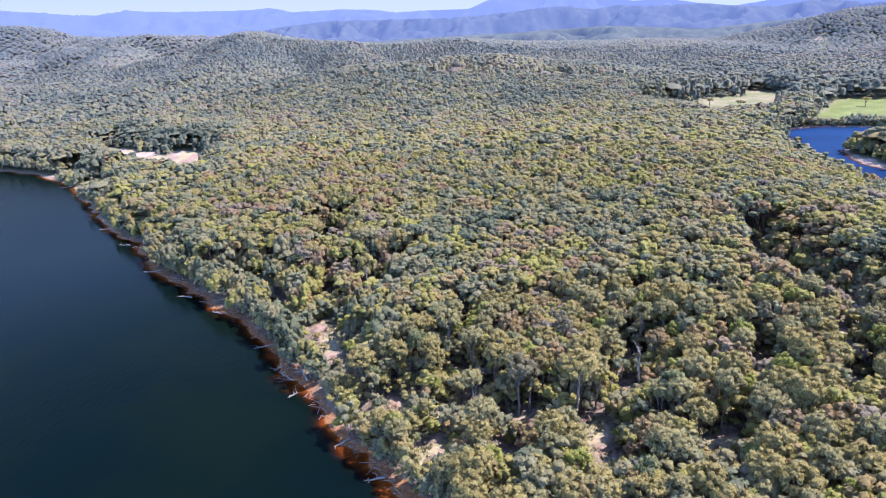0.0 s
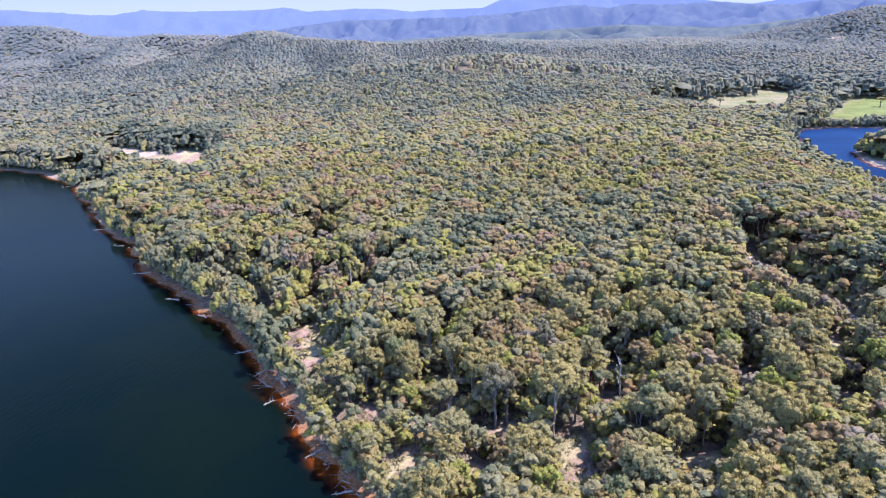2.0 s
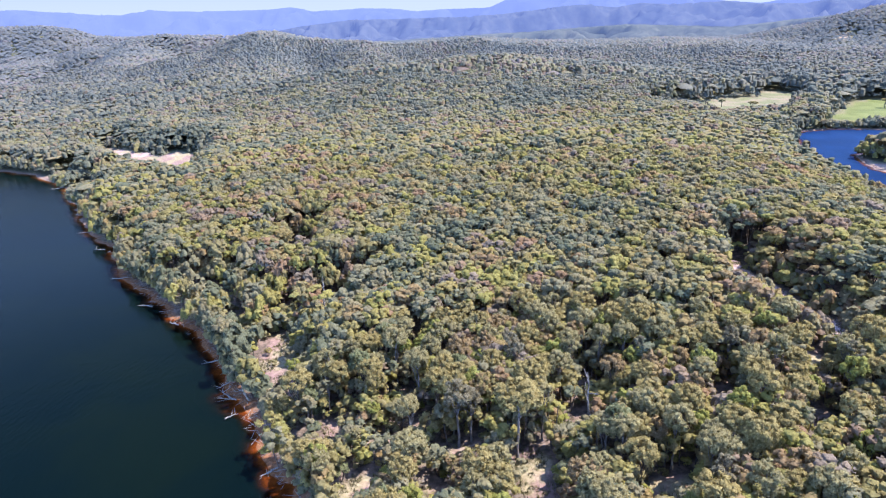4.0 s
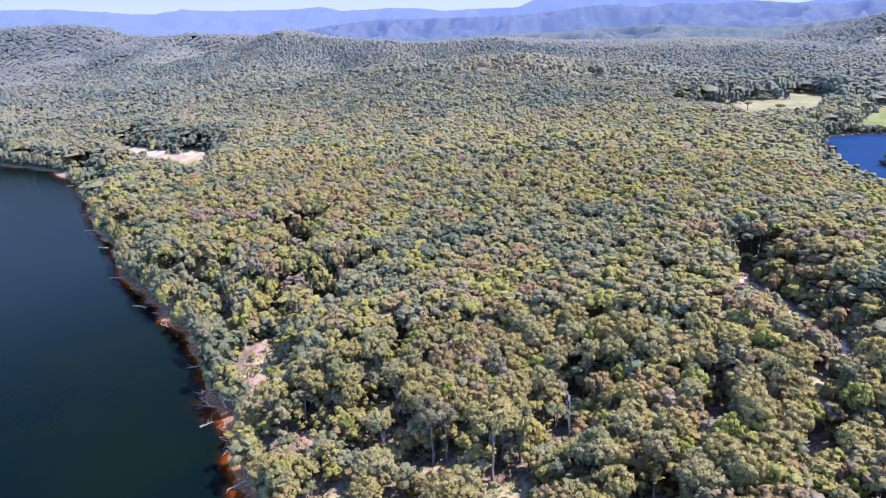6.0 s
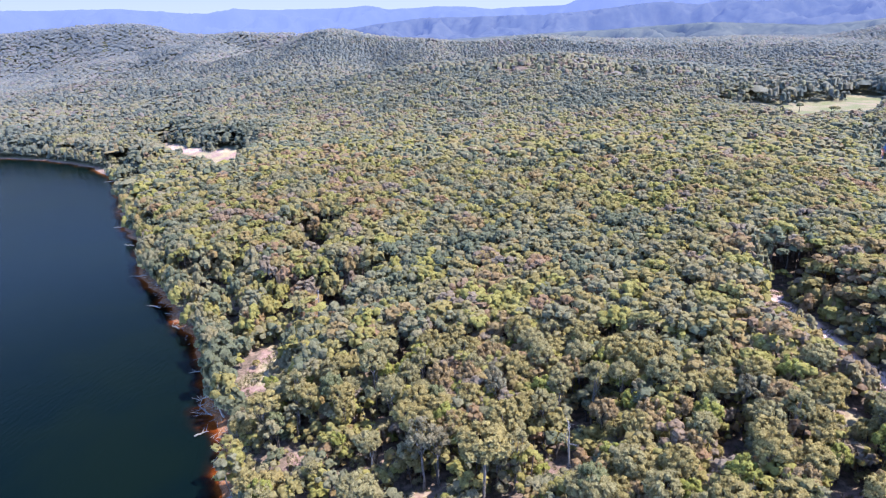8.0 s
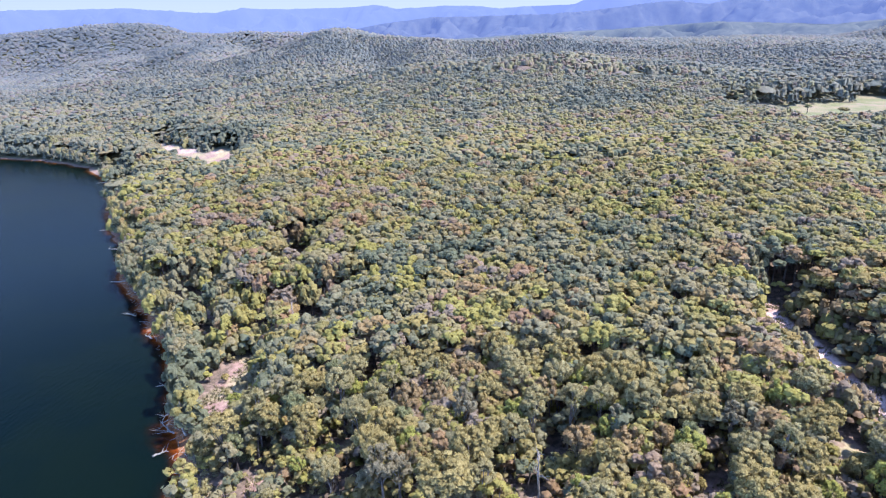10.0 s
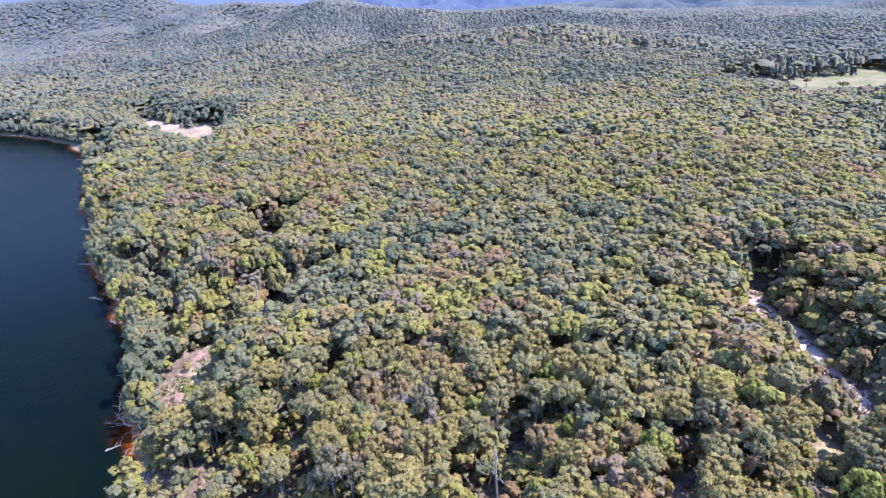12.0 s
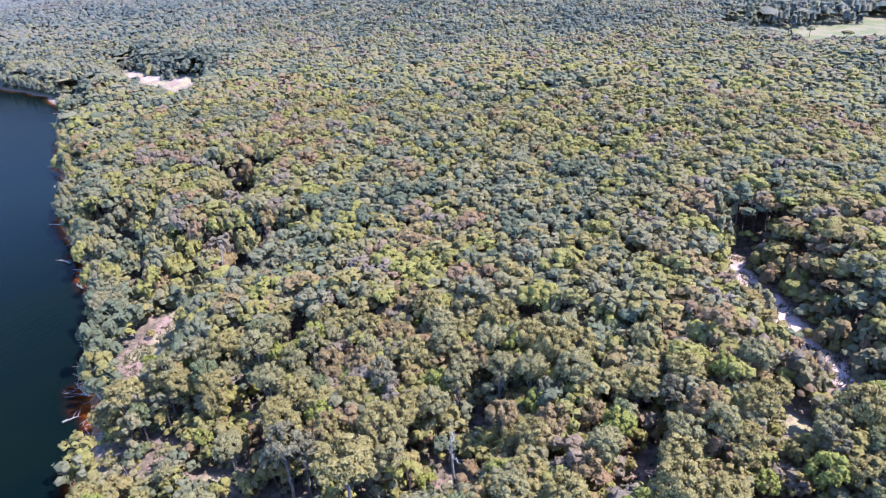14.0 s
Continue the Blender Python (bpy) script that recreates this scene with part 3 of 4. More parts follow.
def headroom(x, y):
    """How high trees may stand before an open place so that it stays open to view over the lake, in metres."""
    out = np.full(np.shape(x), 99.0)
    far = np.hypot(x, y) > 230
    fine = [1.015 + 0.02 * i for i in range(9)]
    for ox, oy in ((6, 3), (36, 28), (49, 47)):
        for k in (1.03, 1.06, 1.10, 1.14, 1.18, 1.22, *fine):
            ax, ay = ox + (x - ox) * k, oy + (y - oy) * k
            bare = (clear(ax, ay) > 0.85) & ((track_bed(ax, ay) < 0.5) | (k < 1.035) | ((k < 1.16) & (vnoise(ax / 13, ay / 13, 23) > 0.36)))
            if k in fine:
                bare &= far
            out = np.where(bare, np.minimum(out, (1 - 1 / k) * 86 + np.where(far, 2.0, 0.0)), out)
    return out


def sun_room(x, y):
    """How high trees stand on the sunny side of the glades that lie in full sun."""
    out = np.full(np.shape(x), 99.0)
    for d in (1.5, 3.0, 4.5, 6.0, 7.5, 9.0, 10.5, 12.0, 13.5):
        ax, ay = x - 0.98 * d, y - 0.21 * d
        lit = (glades(CLEARINGS[:7], ax, ay, 0.0, 0.0) > 0.8) | (track_bed(ax, ay) > 0.8)
        out = np.where(lit, np.minimum(out, 1.0 + d * 1.15), out)
    away = -inside_by(WEST_SAND, x, y)
    return np.where(away < 18, np.minimum(out, 3.0 + 0.75 * np.maximum(away, 0)), out)


def beach(x, y):
    """Stretches of the lake's bank that stay open, where no tree shades the orange sand."""
    return (shore(x, y) < 1.8 + 2.6 * smooth(0.46, 0.60, vnoise(x / 11, y / 11, 57))) & (np.hypot(x, y) < 360) & (y > 122)


def valley(x, y):
    """Metres beyond the far edge of the shore plateau, where the woods turn darker and bluer."""
    return y - np.interp(x, (-300, -146, -105, -55, -15, 47, 134, 200), (250, 339, 379, 392, 404, 513, 570, 590))


def tone_at(x, y, rng):
    # far off, broad tone patches stand in for the shading of gullies
    patch = fbm(x / 34, y / 34, 15, 3) + 0.8 * smooth(280, 650, np.hypot(x, y)) * (fbm(x / 130, y / 130, 16, 3) - 0.5)
    return np.clip(0.50 - 0.16 * smooth(34, 12, shore(x, y)) - 0.22 * smooth(-10, 50, valley(x, y)) + (patch - 0.5) * 1.1 + rng.normal(size=x.shape) * 0.27, 0, 1)


def plant(name, label, material, seed, step, r0, r1, leaves, size, clumps, radius, height, trunks=0, inner=False, edge=False, sides=6, rings=((0.74, 0.70), (1.0, 0.02)), flat=0.8, up=0.8, depth=(1.6, 2.3)):
    """One joined stand of trees between two distances."""
    x, y, rng = scatter(seed, step, -r1, r1, 20, r1)
    extra = shore_row(rng, 5.0)
    x, y = np.concatenate([x, extra[0]]), np.concatenate([y, extra[1]])
    r = np.hypot(x - CENTRE[0], y - CENTRE[1])
    wobble = (fbm(x / 40, y / 40, 77, 2) - 0.5) * 0.12 * r
    keep = (r + wobble >= r0) & (r + wobble < r1) & in_range(x, y) & ((stretch_near(x, y) <= 1) if inner else (stretch_near(x, y) > 1.0))
    x, y = x[keep], y[keep]
    inland = shore(x, y)
    keep = (inland > (0.8 if edge else 1.5)) & ~beach(x, y) & (clear(x, y, 0.4 * radius) < 0.4)
    if name == "understorey":
        keep &= (inland > 9) & (clear(x, y, 7.0) < 0.3) & (headroom(x, y) > 12.5)
    if edge:
        keep &= (inland < 11) | (clear(x, y, 9.0) > 0.3)
    x, y = x[keep], y[keep]
    z, tone = ground_z(x, y), tone_at(x, y, rng)
    scale = rng.uniform(0.80, 1.16, len(x)) * (0.91 + 0.22 * fbm(x / 40, y / 40, 45, 2))
    room = np.minimum(headroom(x, y), sun_room(x, y)) if r0 < 1300 else np.full(len(x), 99.0)
    if height < 12:
        keep = room > (2.0 if edge else 3.5)
        x, y, z, tone, scale, room = (v[keep] for v in (x, y, z, tone, scale, room))
    low = np.maximum(room, 2.5 if height < 12 else 6.0) / height
    if height > 12:
        rim = (shore(x, y) < 9) | (clear(x, y, 7.0) > 0.3)
        low = np.where(rim, np.minimum(low, 0.55 + 0.25 * rng.rand(len(x))), low)
    turn, kind = rng.uniform(0, 2 * np.pi, len(x)), rng.randint(0, 7, len(x))
    deep = np.where((height > 14) & ((clear(x, y, 9.0) > 0.3) | (shore(x, y) < 10)), 1.8, 1.0)
    fall = np.stack([ground_z(x - 9, y) - ground_z(x + 9, y), ground_z(x, y - 9) - ground_z(x, y + 9)], axis=1) / 18
    tilt = fall * smooth(450, 800, np.hypot(x, y))[:, None]
    # hills collects the haze share of every tree's leaves
    quads, tones, ways, hills, lumps = [], [], [], [], []
    # share of painted haze in the leaf colour, growing with distance
    haze = 1 - np.exp(-np.maximum(np.hypot(x, y) - 420 + 110 * smooth(-10, 50, valley(x, y)), 0) / 820)
    for v in range(7):
        centres, radii = crown_clumps(rng, radius, radius * rng.uniform(*depth), height, clumps)
        q, way, lump = leaves_of(rng, centres, radii, leaves, size, sides, rings, flat, up)
        m = kind == v
        c, s, k = np.cos(turn[m])[:, None, None], np.sin(turn[m])[:, None, None], scale[m][:, None, None]
        out = np.empty((m.sum(), *q.shape))
        out[..., 0] = (q[None, ..., 0] * c - q[None, ..., 1] * s) * k + x[m][:, None, None]
        out[..., 1] = (q[None, ..., 0] * s + q[None, ..., 1] * c) * k + y[m][:, None, None]
        tall = 1 + 0.45 * (k - 1)
        drop = height * np.maximum(tall - low[m][:, None, None], 0)
        level = height - (height - q[None, ..., 2]) * deep[m][:, None, None]
        out[..., 2] = np.maximum(level * tall * rng.uniform(0.95, 1.04, (m.sum(), 1, 1)) - drop, 0.15) + z[m][:, None, None]
        if name == "understorey":
            out[..., 2] -= fall[m][:, 0, None, None] * (out[..., 0] - x[m][:, None, None]) + fall[m][:, 1, None, None] * (out[..., 1] - y[m][:, None, None])
        quads.append(out.reshape(-1, 3, 3))
        lean = 1.3 * tilt[m][:, :, None, None]
        ways.append(np.stack([way[..., 0] * c - way[..., 1] * s + lean[:, 0], way[..., 0] * s + way[..., 1] * c + lean[:, 1], np.broadcast_to(way[..., 2], out.shape[:3])], axis=-1).reshape(-1, 3))
        tones.append(np.repeat(tone[m], len(q)))
        hills.append(np.repeat(haze[m], len(q)))
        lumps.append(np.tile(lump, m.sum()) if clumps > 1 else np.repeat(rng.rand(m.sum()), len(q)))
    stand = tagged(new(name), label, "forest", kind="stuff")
    part("crowns", leaf_mesh("crowns", np.concatenate(quads), material, tone=np.concatenate(tones), haze=np.concatenate(hills), lump=np.concatenate(lumps), spray_way=np.concatenate(ways)), stand)
    if trunks:
        verts, faces = [], []
        for px, py, pz, k, f in zip(x, y, z, scale, low):
            lean = rng.uniform(-0.9, 0.9, 2)
            v, quad = tube([(px, py, pz - 0.3), (px + lean[0], py + lean[1], pz + height * 0.45 * min(k, f)), (px + lean[0] * 1.6, py + lean[1] * 0.4, pz + height * 0.85 * min(k, f))], (0.17, 0.12, 0.05), 4)
            faces += [tuple(i + len(verts) for i in g) for g in quad]
            verts += v
        part("trunks", mesh_of("trunks", verts, faces, GREY_BARK, True), stand)


plant("forest", "mixed gum forest with rounded olive and grey-green crowns", MID_WOODS, 101, 4.4, 60, 330, 52, 0.42, 16, 3.3, 15.5, 1, sides=4, rings=((0.80, 0.60), (1.0, -0.35)), flat=0.75, up=0.85, depth=(1.2, 1.8))
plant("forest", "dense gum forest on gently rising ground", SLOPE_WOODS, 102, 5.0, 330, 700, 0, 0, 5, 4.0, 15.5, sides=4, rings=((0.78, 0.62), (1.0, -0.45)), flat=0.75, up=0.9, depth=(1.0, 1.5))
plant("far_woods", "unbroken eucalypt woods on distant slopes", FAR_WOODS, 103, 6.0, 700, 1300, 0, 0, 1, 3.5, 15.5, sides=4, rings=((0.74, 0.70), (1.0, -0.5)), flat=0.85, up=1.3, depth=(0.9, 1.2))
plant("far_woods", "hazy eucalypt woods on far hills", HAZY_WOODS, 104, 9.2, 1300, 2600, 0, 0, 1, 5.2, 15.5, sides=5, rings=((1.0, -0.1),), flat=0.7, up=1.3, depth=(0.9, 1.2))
LOW = ((1.0, 0.15),)
plant("understorey", "leafy lower storey below the shore gums", MID_WOODS, 125, 4.4, 40, 330, 24, 0.42, 3, 3.2, 10.8, 0, True, sides=5, rings=((0.7, 0.68), (1.0, 0.0)), flat=0.6, up=1.0)
plant("understorey", "leafy lower storey between the taller gums", MID_WOODS, 121, 4.7, 60, 330, 24, 0.45, 4, 3.7, 12.4, sides=4, rings=((0.7, 0.68), (1.0, 0.0)), flat=0.6, up=1.0, depth=(0.7, 1.0))
plant("understorey", "lower trees filling the slope forest", SLOPE_WOODS, 122, 5.4, 330, 700, 0, 0, 1, 5.2, 13.6, rings=LOW, flat=0.4, up=1.3)
plant("understorey", "lower trees filling the distant woods", FAR_WOODS, 123, 10.0, 700, 1300, 0, 0, 1, 9.0, 14.0, rings=LOW, flat=0.4, up=1.4)
plant("understorey", "lower trees filling the woods on far hills", HAZY_WOODS, 124, 18.0, 1300, 2600, 0, 0, 1, 15.0, 14.0, sides=5, rings=LOW, flat=0.3, up=1.4)
plant("thicket", "leafy young trees and bushes along banks and clearings", SLOPE_WOODS, 108, 3.6, 60, 800, 0, 0, 4, 2.3, 6.0, edge=True, sides=5)
plant("thicket", "bushes and young trees round the near clearings", MID_WOODS, 110, 3.6, 40, 330, 24, 0.40, 4, 2.0, 5.5, 0, True, True, sides=5, rings=((0.80, 0.60), (1.0, -0.35)))
plant("saplings", "slender young gums crowding below the taller trees", MID_WOODS, 106, 3.7, 40, 330, 40, 0.36, 8, 2.5, 12.5, 1, True, sides=4, rings=((0.80, 0.60), (1.0, -0.35)), up=0.85)
plant("undergrowth", "low green and grey shrubs on the forest floor", MID_WOODS, 107, 3.3, 40, 330, 16, 0.35, 3, 1.25, 2.6, 0, True)


# ---- single trees of the near shore ----
def gum_tree(seed, label, leaves, wood, height, radius, deep, clumps=54, sprays=1250, size=0.24, limbs=5, lean=(0, 0)):
    rng = np.random.RandomState(seed)
    tree = tagged(new("gum_tree"), label, "tree", "trees of the shore forest")
    centres, radii = crown_clumps(rng, radius, deep, height, clumps)
    share = (centres[:, 2] / height)[:, None]
    centres[:, :2] += share * np.array(lean)
    fork = Vector((lean[0] * 0.45 + rng.uniform(-0.4, 0.4), lean[1] * 0.45 + rng.uniform(-0.4, 0.4), height * 0.48))
    top = Vector(centres[0])
    line = bent(rng, (0, 0, -0.4), fork, 0.22, 3) + bent(rng, fork, top, 0.4, 3)[1:]
    v, f = tube(line, [0.36, 0.28, 0.25, 0.22, 0.15, 0.10, 0.04], 7)
    part("trunk", mesh_of("trunk", v, f, wood, True), tree)
    order = rng.permutation(np.arange(1, clumps))[:limbs]
    for c in order:
        a = line[rng.randint(2, 5)]
        v, f = tube(bent(rng, a, centres[c], 0.35, 4), [0.14, 0.11, 0.085, 0.06, 0.025], 5)
        part("limb", mesh_of("limb", v, f, wood, True), tree)
    q, way, lump = leaves_of(rng, centres, radii * 0.93, sprays, size, 4, ((0.80, 0.60), (0.95, -0.4)), up=1.0)
    part("crown", leaf_mesh("crown", q, leaves, spray_way=way, lump=lump), tree)
    return tree


SORTS = [
    gum_tree(1, "tall gum tree with a domed olive-green crown", OLIVE, PALE_BARK, 16, 4.2, 6.5),
    gum_tree(2, "gum tree with spreading olive-green foliage and dark trunk", OLIVE, DARK_BARK, 14.5, 3.8, 5.5),
    gum_tree(3, "grey-green gum tree with pale limbs", GREY_GREEN, PALE_BARK, 16, 4.0, 6.5),
    gum_tree(4, "slender grey-green gum tree with an open crown", GREY_GREEN, PALE_BARK, 16.5, 3.3, 7.5, 40, 1200),
    gum_tree(5, "young gum tree with fresh bright green leaves", BRIGHT, DARK_BARK, 13.5, 3.4, 5.5),
    gum_tree(6, "gum tree with russet-brown drying foliage", RUSSET, DARK_BARK, 14, 3.6, 6.0),
    gum_tree(7, "dark blue-green tree with dense foliage", BLUE_GREEN, DARK_BARK, 15, 3.6, 7.5),
    gum_tree(8, "silvery pale gum tree with thin foliage", SILVER, PALE_BARK, 16, 3.0, 7.5, 40, 1200, 0.23, 7),
]
SORT_TONE = [0.42, 0.54, 0.22, 0.27, 0.66, 0.88, -0.02, 1.10]


def plant_singles():
    x, y, rng = scatter(105, 5.0, -60, 130, 60, 172)
    extra = shore_row(rng, 5.0)
    x, y = np.concatenate([x, extra[0]]), np.concatenate([y, extra[1]])
    keep = (stretch_near(x, y) <= 1) & in_range(x, y)
    x, y = x[keep], y[keep]
    keep = (shore(x, y) > 2.0) & ~beach(x, y) & (clear(x, y, 1.5) < 0.4) & (np.minimum(headroom(x, y), sun_room(x, y)) > 6.0)
    x, y = x[keep], y[keep]
    z, tone = ground_z(x, y), tone_at(x, y, rng)
    used = [False] * len(SORTS)
    for px, py, pz, t, room in zip(x, y, z, tone, np.minimum(headroom(x, y), sun_room(x, y))):
        near = int(np.argmin([abs(t + rng.normal() * 0.10 - s) for s in SORT_TONE]))
        k = min(rng.uniform(0.74, 1.0), max(room / 16, 0.35))
        m = Matrix.LocRotScale((px, py, pz), Euler((rng.uniform(-0.05, 0.05), rng.uniform(-0.05, 0.05), rng.uniform(0, 6.28))), (k * 0.82, k * 0.82, k * rng.uniform(0.94, 1.08)))
        if used[near]:
            copy_thing(SORTS[near], m)
        used[near] = used[near] or m
    for tree, m in zip(SORTS, used):
        tree.matrix_basis = m or Matrix.Translation((60 + rng.uniform(-3, 3), 100, 2))
    return used


planted = plant_singles()
for sort, x, y, k in ((0, 22.5, 115.5, 1.15), (7, 10.2, 120.3, 1.0), (7, 13.0, 121.5, 0.85), (4, 13.4, 108.0, 0.55), (4, 18.5, 104.0, 0.5), (2, 1.5, 108.0, 0.9), (4, -33.0, 146.0, 0.6), (1, -27.0, 131.0, 0.95)):
    copy_thing(SORTS[sort], Matrix.LocRotScale((x, y, float(ground_z(x, y))), Euler((0, 0, x)), (k / SORTS[sort].scale[0], k / SORTS[sort].scale[1], k / SORTS[sort].scale[2])))


for sort, x, y, k in ((1, 250, 688, 0.8), (2, 258, 602, 0.85), (2, 300, 600, 0.8), (6, 345, 665, 0.9), (1, 290, 560, 0.8), (1, 372, 600, 0.8), (6, 244, 640, 0.7)):
    copy_thing(SORTS[sort], Matrix.LocRotScale((x, y, float(ground_z(x, y))), Euler((0, 0, x)), (1.35 * k / SORTS[sort].scale[0], 1.35 * k / SORTS[sort].scale[1], 0.75 * k / SORTS[sort].scale[2])))


# ---- shrubs of the near shore ----
def shrub(seed, label, leaves, high, radius):
    rng = np.random.RandomState(seed)
    bush = tagged(new("shrub"), label, "shrub", "shrubs of the near shore")
    centres, radii = crown_clumps(rng, radius, high * 0.9, high, 11)
    for c in rng.permutation(np.arange(11))[:3]:
        v, f = tube(bent(rng, (0, 0, -0.2), centres[c], 0.12, 3), [0.07, 0.055, 0.04, 0.015], 5)
        part("stem", mesh_of("stem", v, f, DARK_BARK, True), bush)
    q, way, lump = leaves_of(rng, centres, radii, 260, 0.3, 7, ((0.60, 0.78), (1.0, 0.0)))
    part("foliage", leaf_mesh("foliage", q, leaves, spray_way=way, lump=lump), bush)
    return bush


def plant_shrubs():
    sorts = [shrub(31, "rounded bright green shrub on sandy soil", BRIGHT, 3.4, 1.9), shrub(32, "low grey-green shrub on sandy soil", GREY_GREEN, 2.6, 1.6),
             shrub(33, "olive-green bush with dense leaves", OLIVE, 3.8, 1.8), shrub(34, "dark blue-green bush under the trees", BLUE_GREEN, 4.4, 1.7)]
    x, y, rng = scatter(109, 5.2, -60, 130, 60, 172)
    keep = (stretch_near(x, y) <= 1) & in_range(x, y)
    x, y = x[keep], y[keep]
    keep = (shore(x, y) > 1.5) & (clear(x, y, 3.0) > 0.3) & (clear(x, y) < 0.5) & (rng.rand(len(x)) < 0.6)
    spots = [(16, 106, 0), (30, 108, 0), (45, 103, 0), (41, 101, 2), (-37, 147, 1), (-43, 157, 1), (-46, 163, 2)]
    spots += [(px, py, rng.randint(0, 4)) for px, py in zip(x[keep], y[keep])]
    first = [None] * 4
    for px, py, sort in spots:
        k = rng.uniform(0.6, 1.15)
        m = Matrix.LocRotScale((px, py, float(ground_z(px, py))), Euler((0, 0, rng.uniform(0, 6.28))), (k, k, k * rng.uniform(0.8, 1.1)))
        if first[sort]:
            copy_thing(sorts[sort], m)
        first[sort] = first[sort] or m
    for bush, m in zip(sorts, first):
        bush.matrix_basis = m or Matrix.Translation((70, 120, float(ground_z(70, 120))))


plant_shrubs()


# ---- dead wood ----
def dead_tree(seed, x, y, high, lean, label, branches=7):
    """A bare, bleached tree with forked limbs."""
    rng = np.random.RandomState(seed)
    tree = tagged(new("dead_tree"), label, "dead tree", "dead trees")
    tree.location = (x, y, float(ground_z(x, y)))
    line = bent(rng, (0, 0, -0.4), (lean[0], lean[1], high), 0.3, 6)
    v, f = tube(line, [0.34, 0.28, 0.24, 0.20, 0.15, 0.10, 0.03], 7)
    part("trunk", mesh_of("trunk", v, f, DEAD_WOOD, True), tree)
    for i in range(branches):
        a = line[rng.randint(2, 6)]
        turn, reach = rng.uniform(0, 6.28), rng.uniform(1.5, 3.6)
        b = a + Vector((math.cos(turn) * reach, math.sin(turn) * reach, rng.uniform(0.4, 2.2)))
        limb = bent(rng, a, b, 0.3, 4)
        v, f = tube(limb, [0.11, 0.09, 0.07, 0.05, 0.015], 5)
        arm = part("branch", mesh_of("branch", v, f, DEAD_WOOD, True), tree)
        for g in range(2):
            tip = b + Vector((rng.uniform(-1, 1), rng.uniform(-1, 1), rng.uniform(0.1, 1.0)))
            v, f = tube(bent(rng, limb[2 + g], tip, 0.15, 3), [0.05, 0.04, 0.025, 0.01], 4)
            part("twig", mesh_of("twig", v, f, DEAD_WOOD, True), arm)
    return tree


dead_tree(41, -44.0, 141.5, 7.5, (-4.0, 3.0), "bleached dead tree leaning from the bank over the lake", 9)
dead_tree(42, -47.5, 142.0, 1.6, (-5.5, 2.5), "bare white branches sagging into the lake from the bank", 6)
for n, (x, y, high) in enumerate([(47, 225, 17), (-33, 178, 16), (69, 250, 15.5), (74, 232, 17.5), (20, 240, 17), (-70, 232, 15), (38, 122, 14)]):
    dead_tree(50 + n, x, y, high, (0.8 - 0.3 * n, 0.5), "standing dead tree with bare grey limbs among gums", 8)


def fallen_log(seed, x, y, long, turn, label):
    rng = np.random.RandomState(seed)
    log = tagged(new("fallen_log"), label, "log", "logs along the bank")
    log.location, log.rotation_euler = (x, y, max(float(ground_z(x, y)), -0.05) + 0.12), (0, 0, radians(turn))
    line = bent(rng, (-long / 2, 0, 0.25), (long / 2, 0, -0.05), 0.2, 5)
    v, f = tube(line, [0.26, 0.24, 0.20, 0.16, 0.12, 0.05], 7)
    part("trunk", mesh_of("trunk", v, f, DEAD_WOOD, True), log)
    for i in range(4):
        a = line[rng.randint(1, 5)]
        v, f = tube(bent(rng, a, a + Vector((rng.uniform(-0.5, 1.6), rng.uniform(-1.8, 1.8), rng.uniform(0.1, 0.9))), 0.12, 3), [0.09, 0.07, 0.05, 0.015], 5)
        part("branch", mesh_of("branch", v, f, DEAD_WOOD, True), log)


for n, (x, y, long, turn) in enumerate([(-46.5, 135.0, 3.2, 60), (-180, 287, 11, 190), (-219, 341, 9, 175), (-63, 161, 5, 200), (-103, 200, 6, 160), (-30, 115, 4, 215),
                                        (-86, 186, 5, 150), (-21, 103, 4.5, 190), (-128, 226, 7, 185), (-158, 261, 6, 170), (-54, 149, 4, 230), (-262, 383, 8, 200)]):
    fallen_log(70 + n, x, y, long, turn, "bleached fallen log lying across the lake's edge")


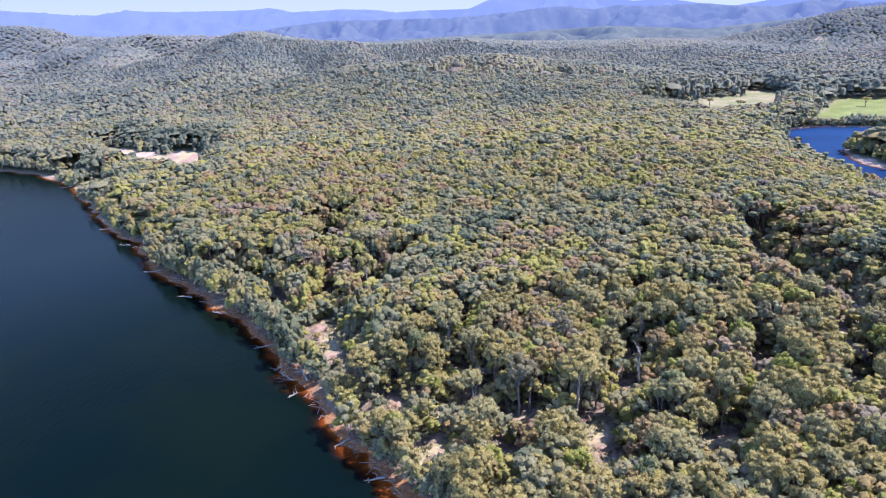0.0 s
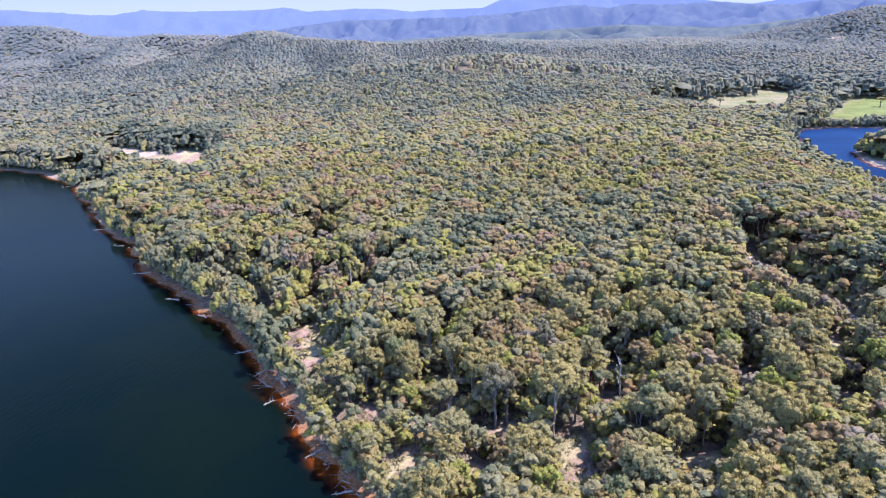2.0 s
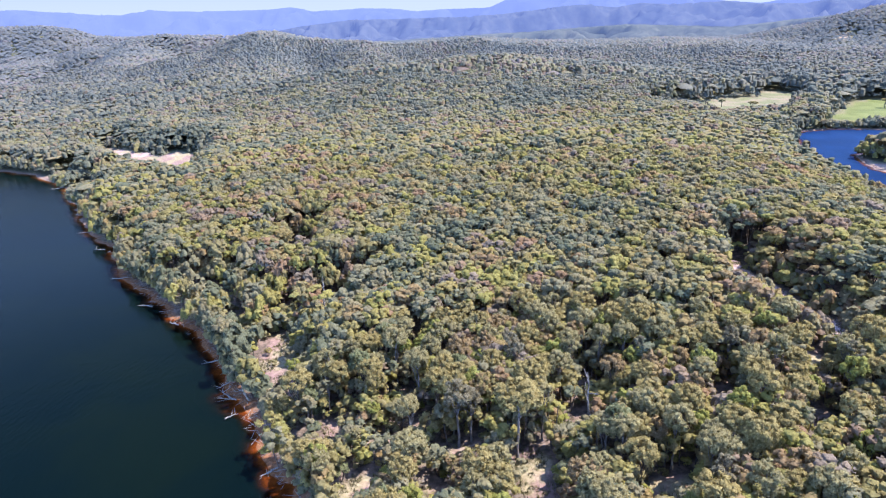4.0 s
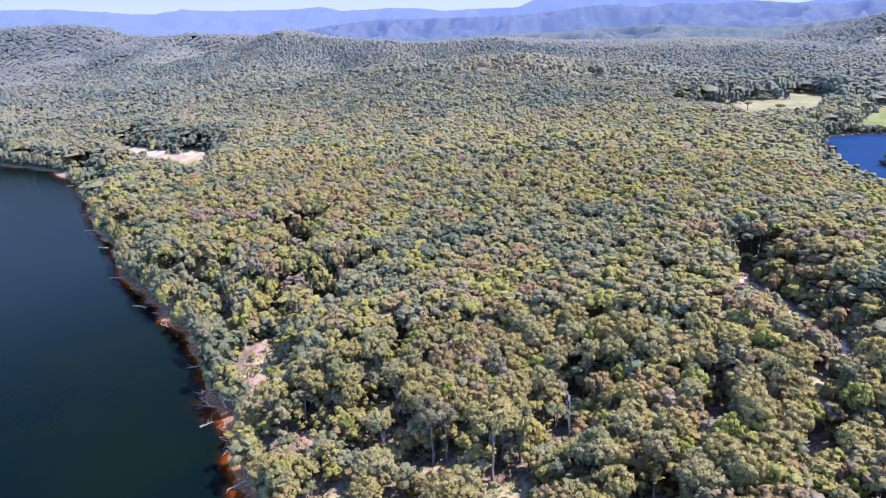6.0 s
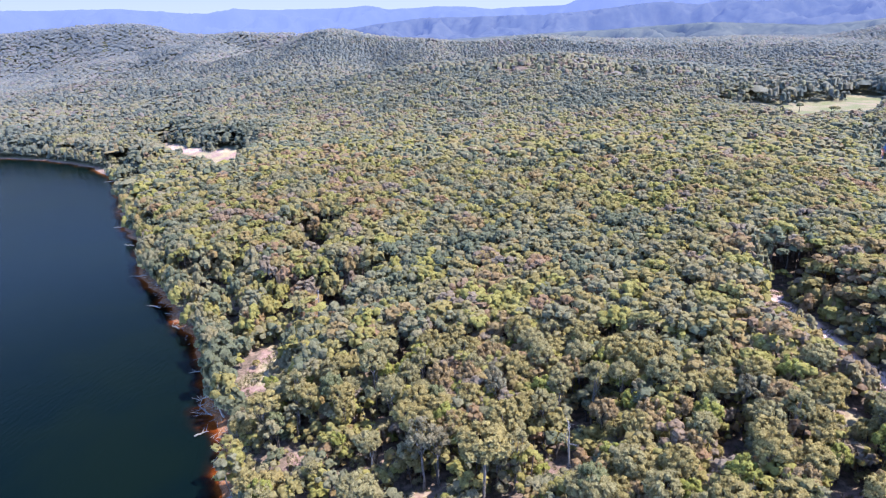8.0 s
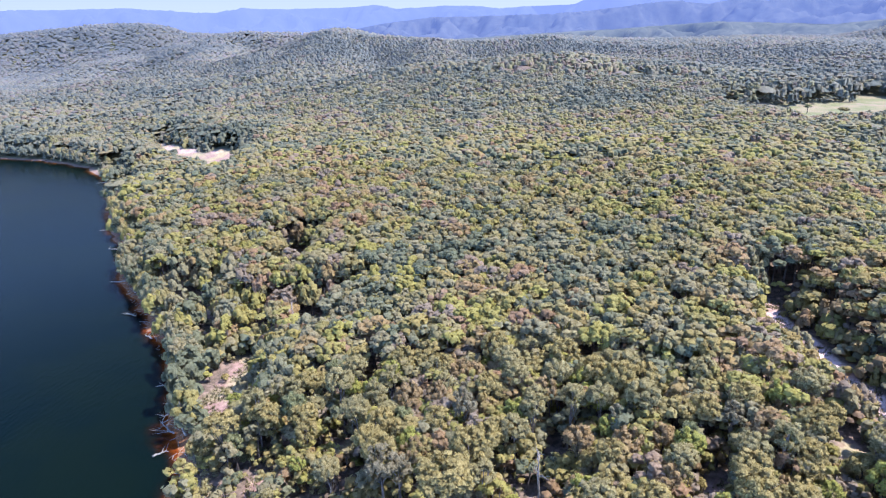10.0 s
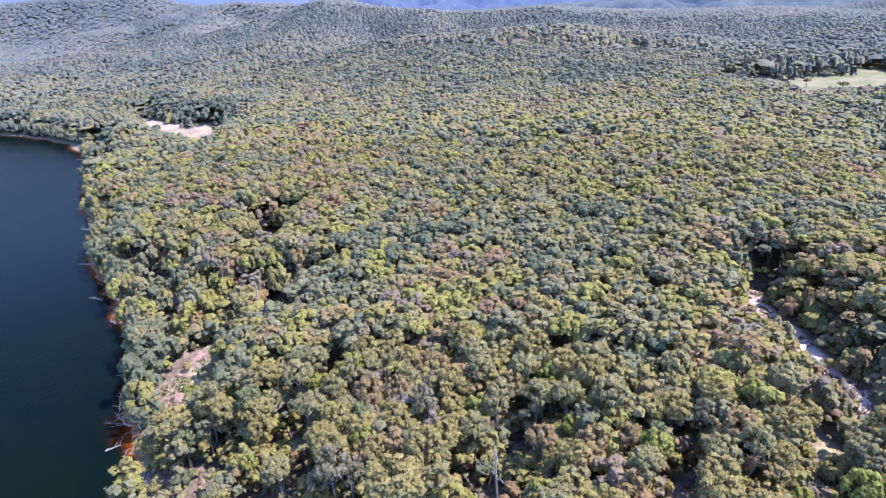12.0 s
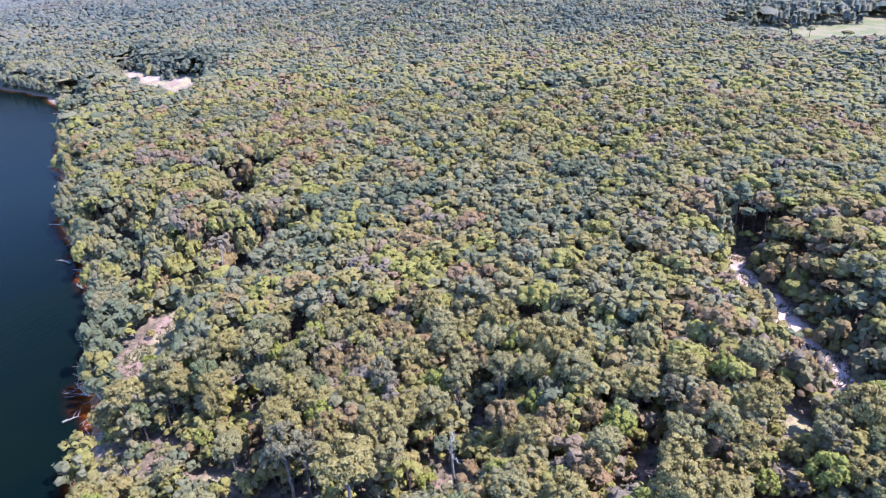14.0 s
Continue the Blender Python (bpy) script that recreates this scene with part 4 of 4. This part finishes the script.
# ---- grass and litter ----
def ground_cover():
    rng = np.random.RandomState(90)
    x, y = rng.uniform(-95, 125, 60000), rng.uniform(92, 235, 60000)
    open_ground = clear(x, y)
    keep = (open_ground > 0.25) & (shore(x, y) > 1.0) & (fbm(x / 3.5, y / 3.5, 91, 3) > 0.47)
    x, y = x[keep][:5200], y[keep][:5200]
    z = ground_z(x, y)
    quads, ways = [], []
    for i in range(5):
        n = len(x)
        a, h, w = rng.uniform(0, 6.28, n), rng.uniform(0.25, 0.75, n), rng.uniform(0.08, 0.22, n)
        bx, by = x + rng.normal(size=n) * 0.3, y + rng.normal(size=n) * 0.3
        tx, ty = np.cos(a), np.sin(a)
        tip = np.stack([bx + rng.normal(size=n) * 0.25, by + rng.normal(size=n) * 0.25, z + h], axis=1)
        quads.append(np.stack([np.stack([bx - tx * w, by - ty * w, z - 0.05], axis=1), np.stack([bx + tx * w, by + ty * w, z - 0.05], axis=1), tip], axis=1))
        face = np.stack([rng.normal(size=n) * 0.3, rng.normal(size=n) * 0.3, np.ones(n)], axis=1)
        ways.append(np.repeat(face[:, None], 3, axis=1))
    tagged(new("grass", leaf_mesh("grass", np.concatenate(quads), GRASS, spray_way=np.concatenate(ways))), "dry yellow-green grass tufts in the clearings", "grass", kind="stuff")
    verts, faces = [], []
    for (ax, ay), (bx, by) in zip(LAKE[3:11], LAKE[4:12]):
        for i in range(int(math.hypot(bx - ax, by - ay) * 1.6)):
            k, off = rng.rand(), rng.uniform(-1.2, 4.5)
            size = math.hypot(bx - ax, by - ay)
            px, py = ax + (bx - ax) * k + (by - ay) / size * off, ay + (by - ay) * k - (bx - ax) / size * off
            pz, a, long = max(float(ground_z(px, py)), -0.02), rng.uniform(0, 6.28), rng.uniform(0.5, 1.6)
            v, f = tube(bent(rng, (px - math.cos(a) * long, py - math.sin(a) * long, pz + 0.08), (px + math.cos(a) * long, py + math.sin(a) * long, pz + rng.uniform(0.05, 0.5)), 0.1, 2), [0.07, 0.06, 0.02], 4)
            faces += [tuple(g + len(verts) for g in q) for q in f]
            verts += v
    tagged(new("driftwood", mesh_of("driftwood", verts, faces, DEAD_WOOD, True)), "grey sticks and driftwood strewn along the bank", "driftwood", kind="stuff")


ground_cover()
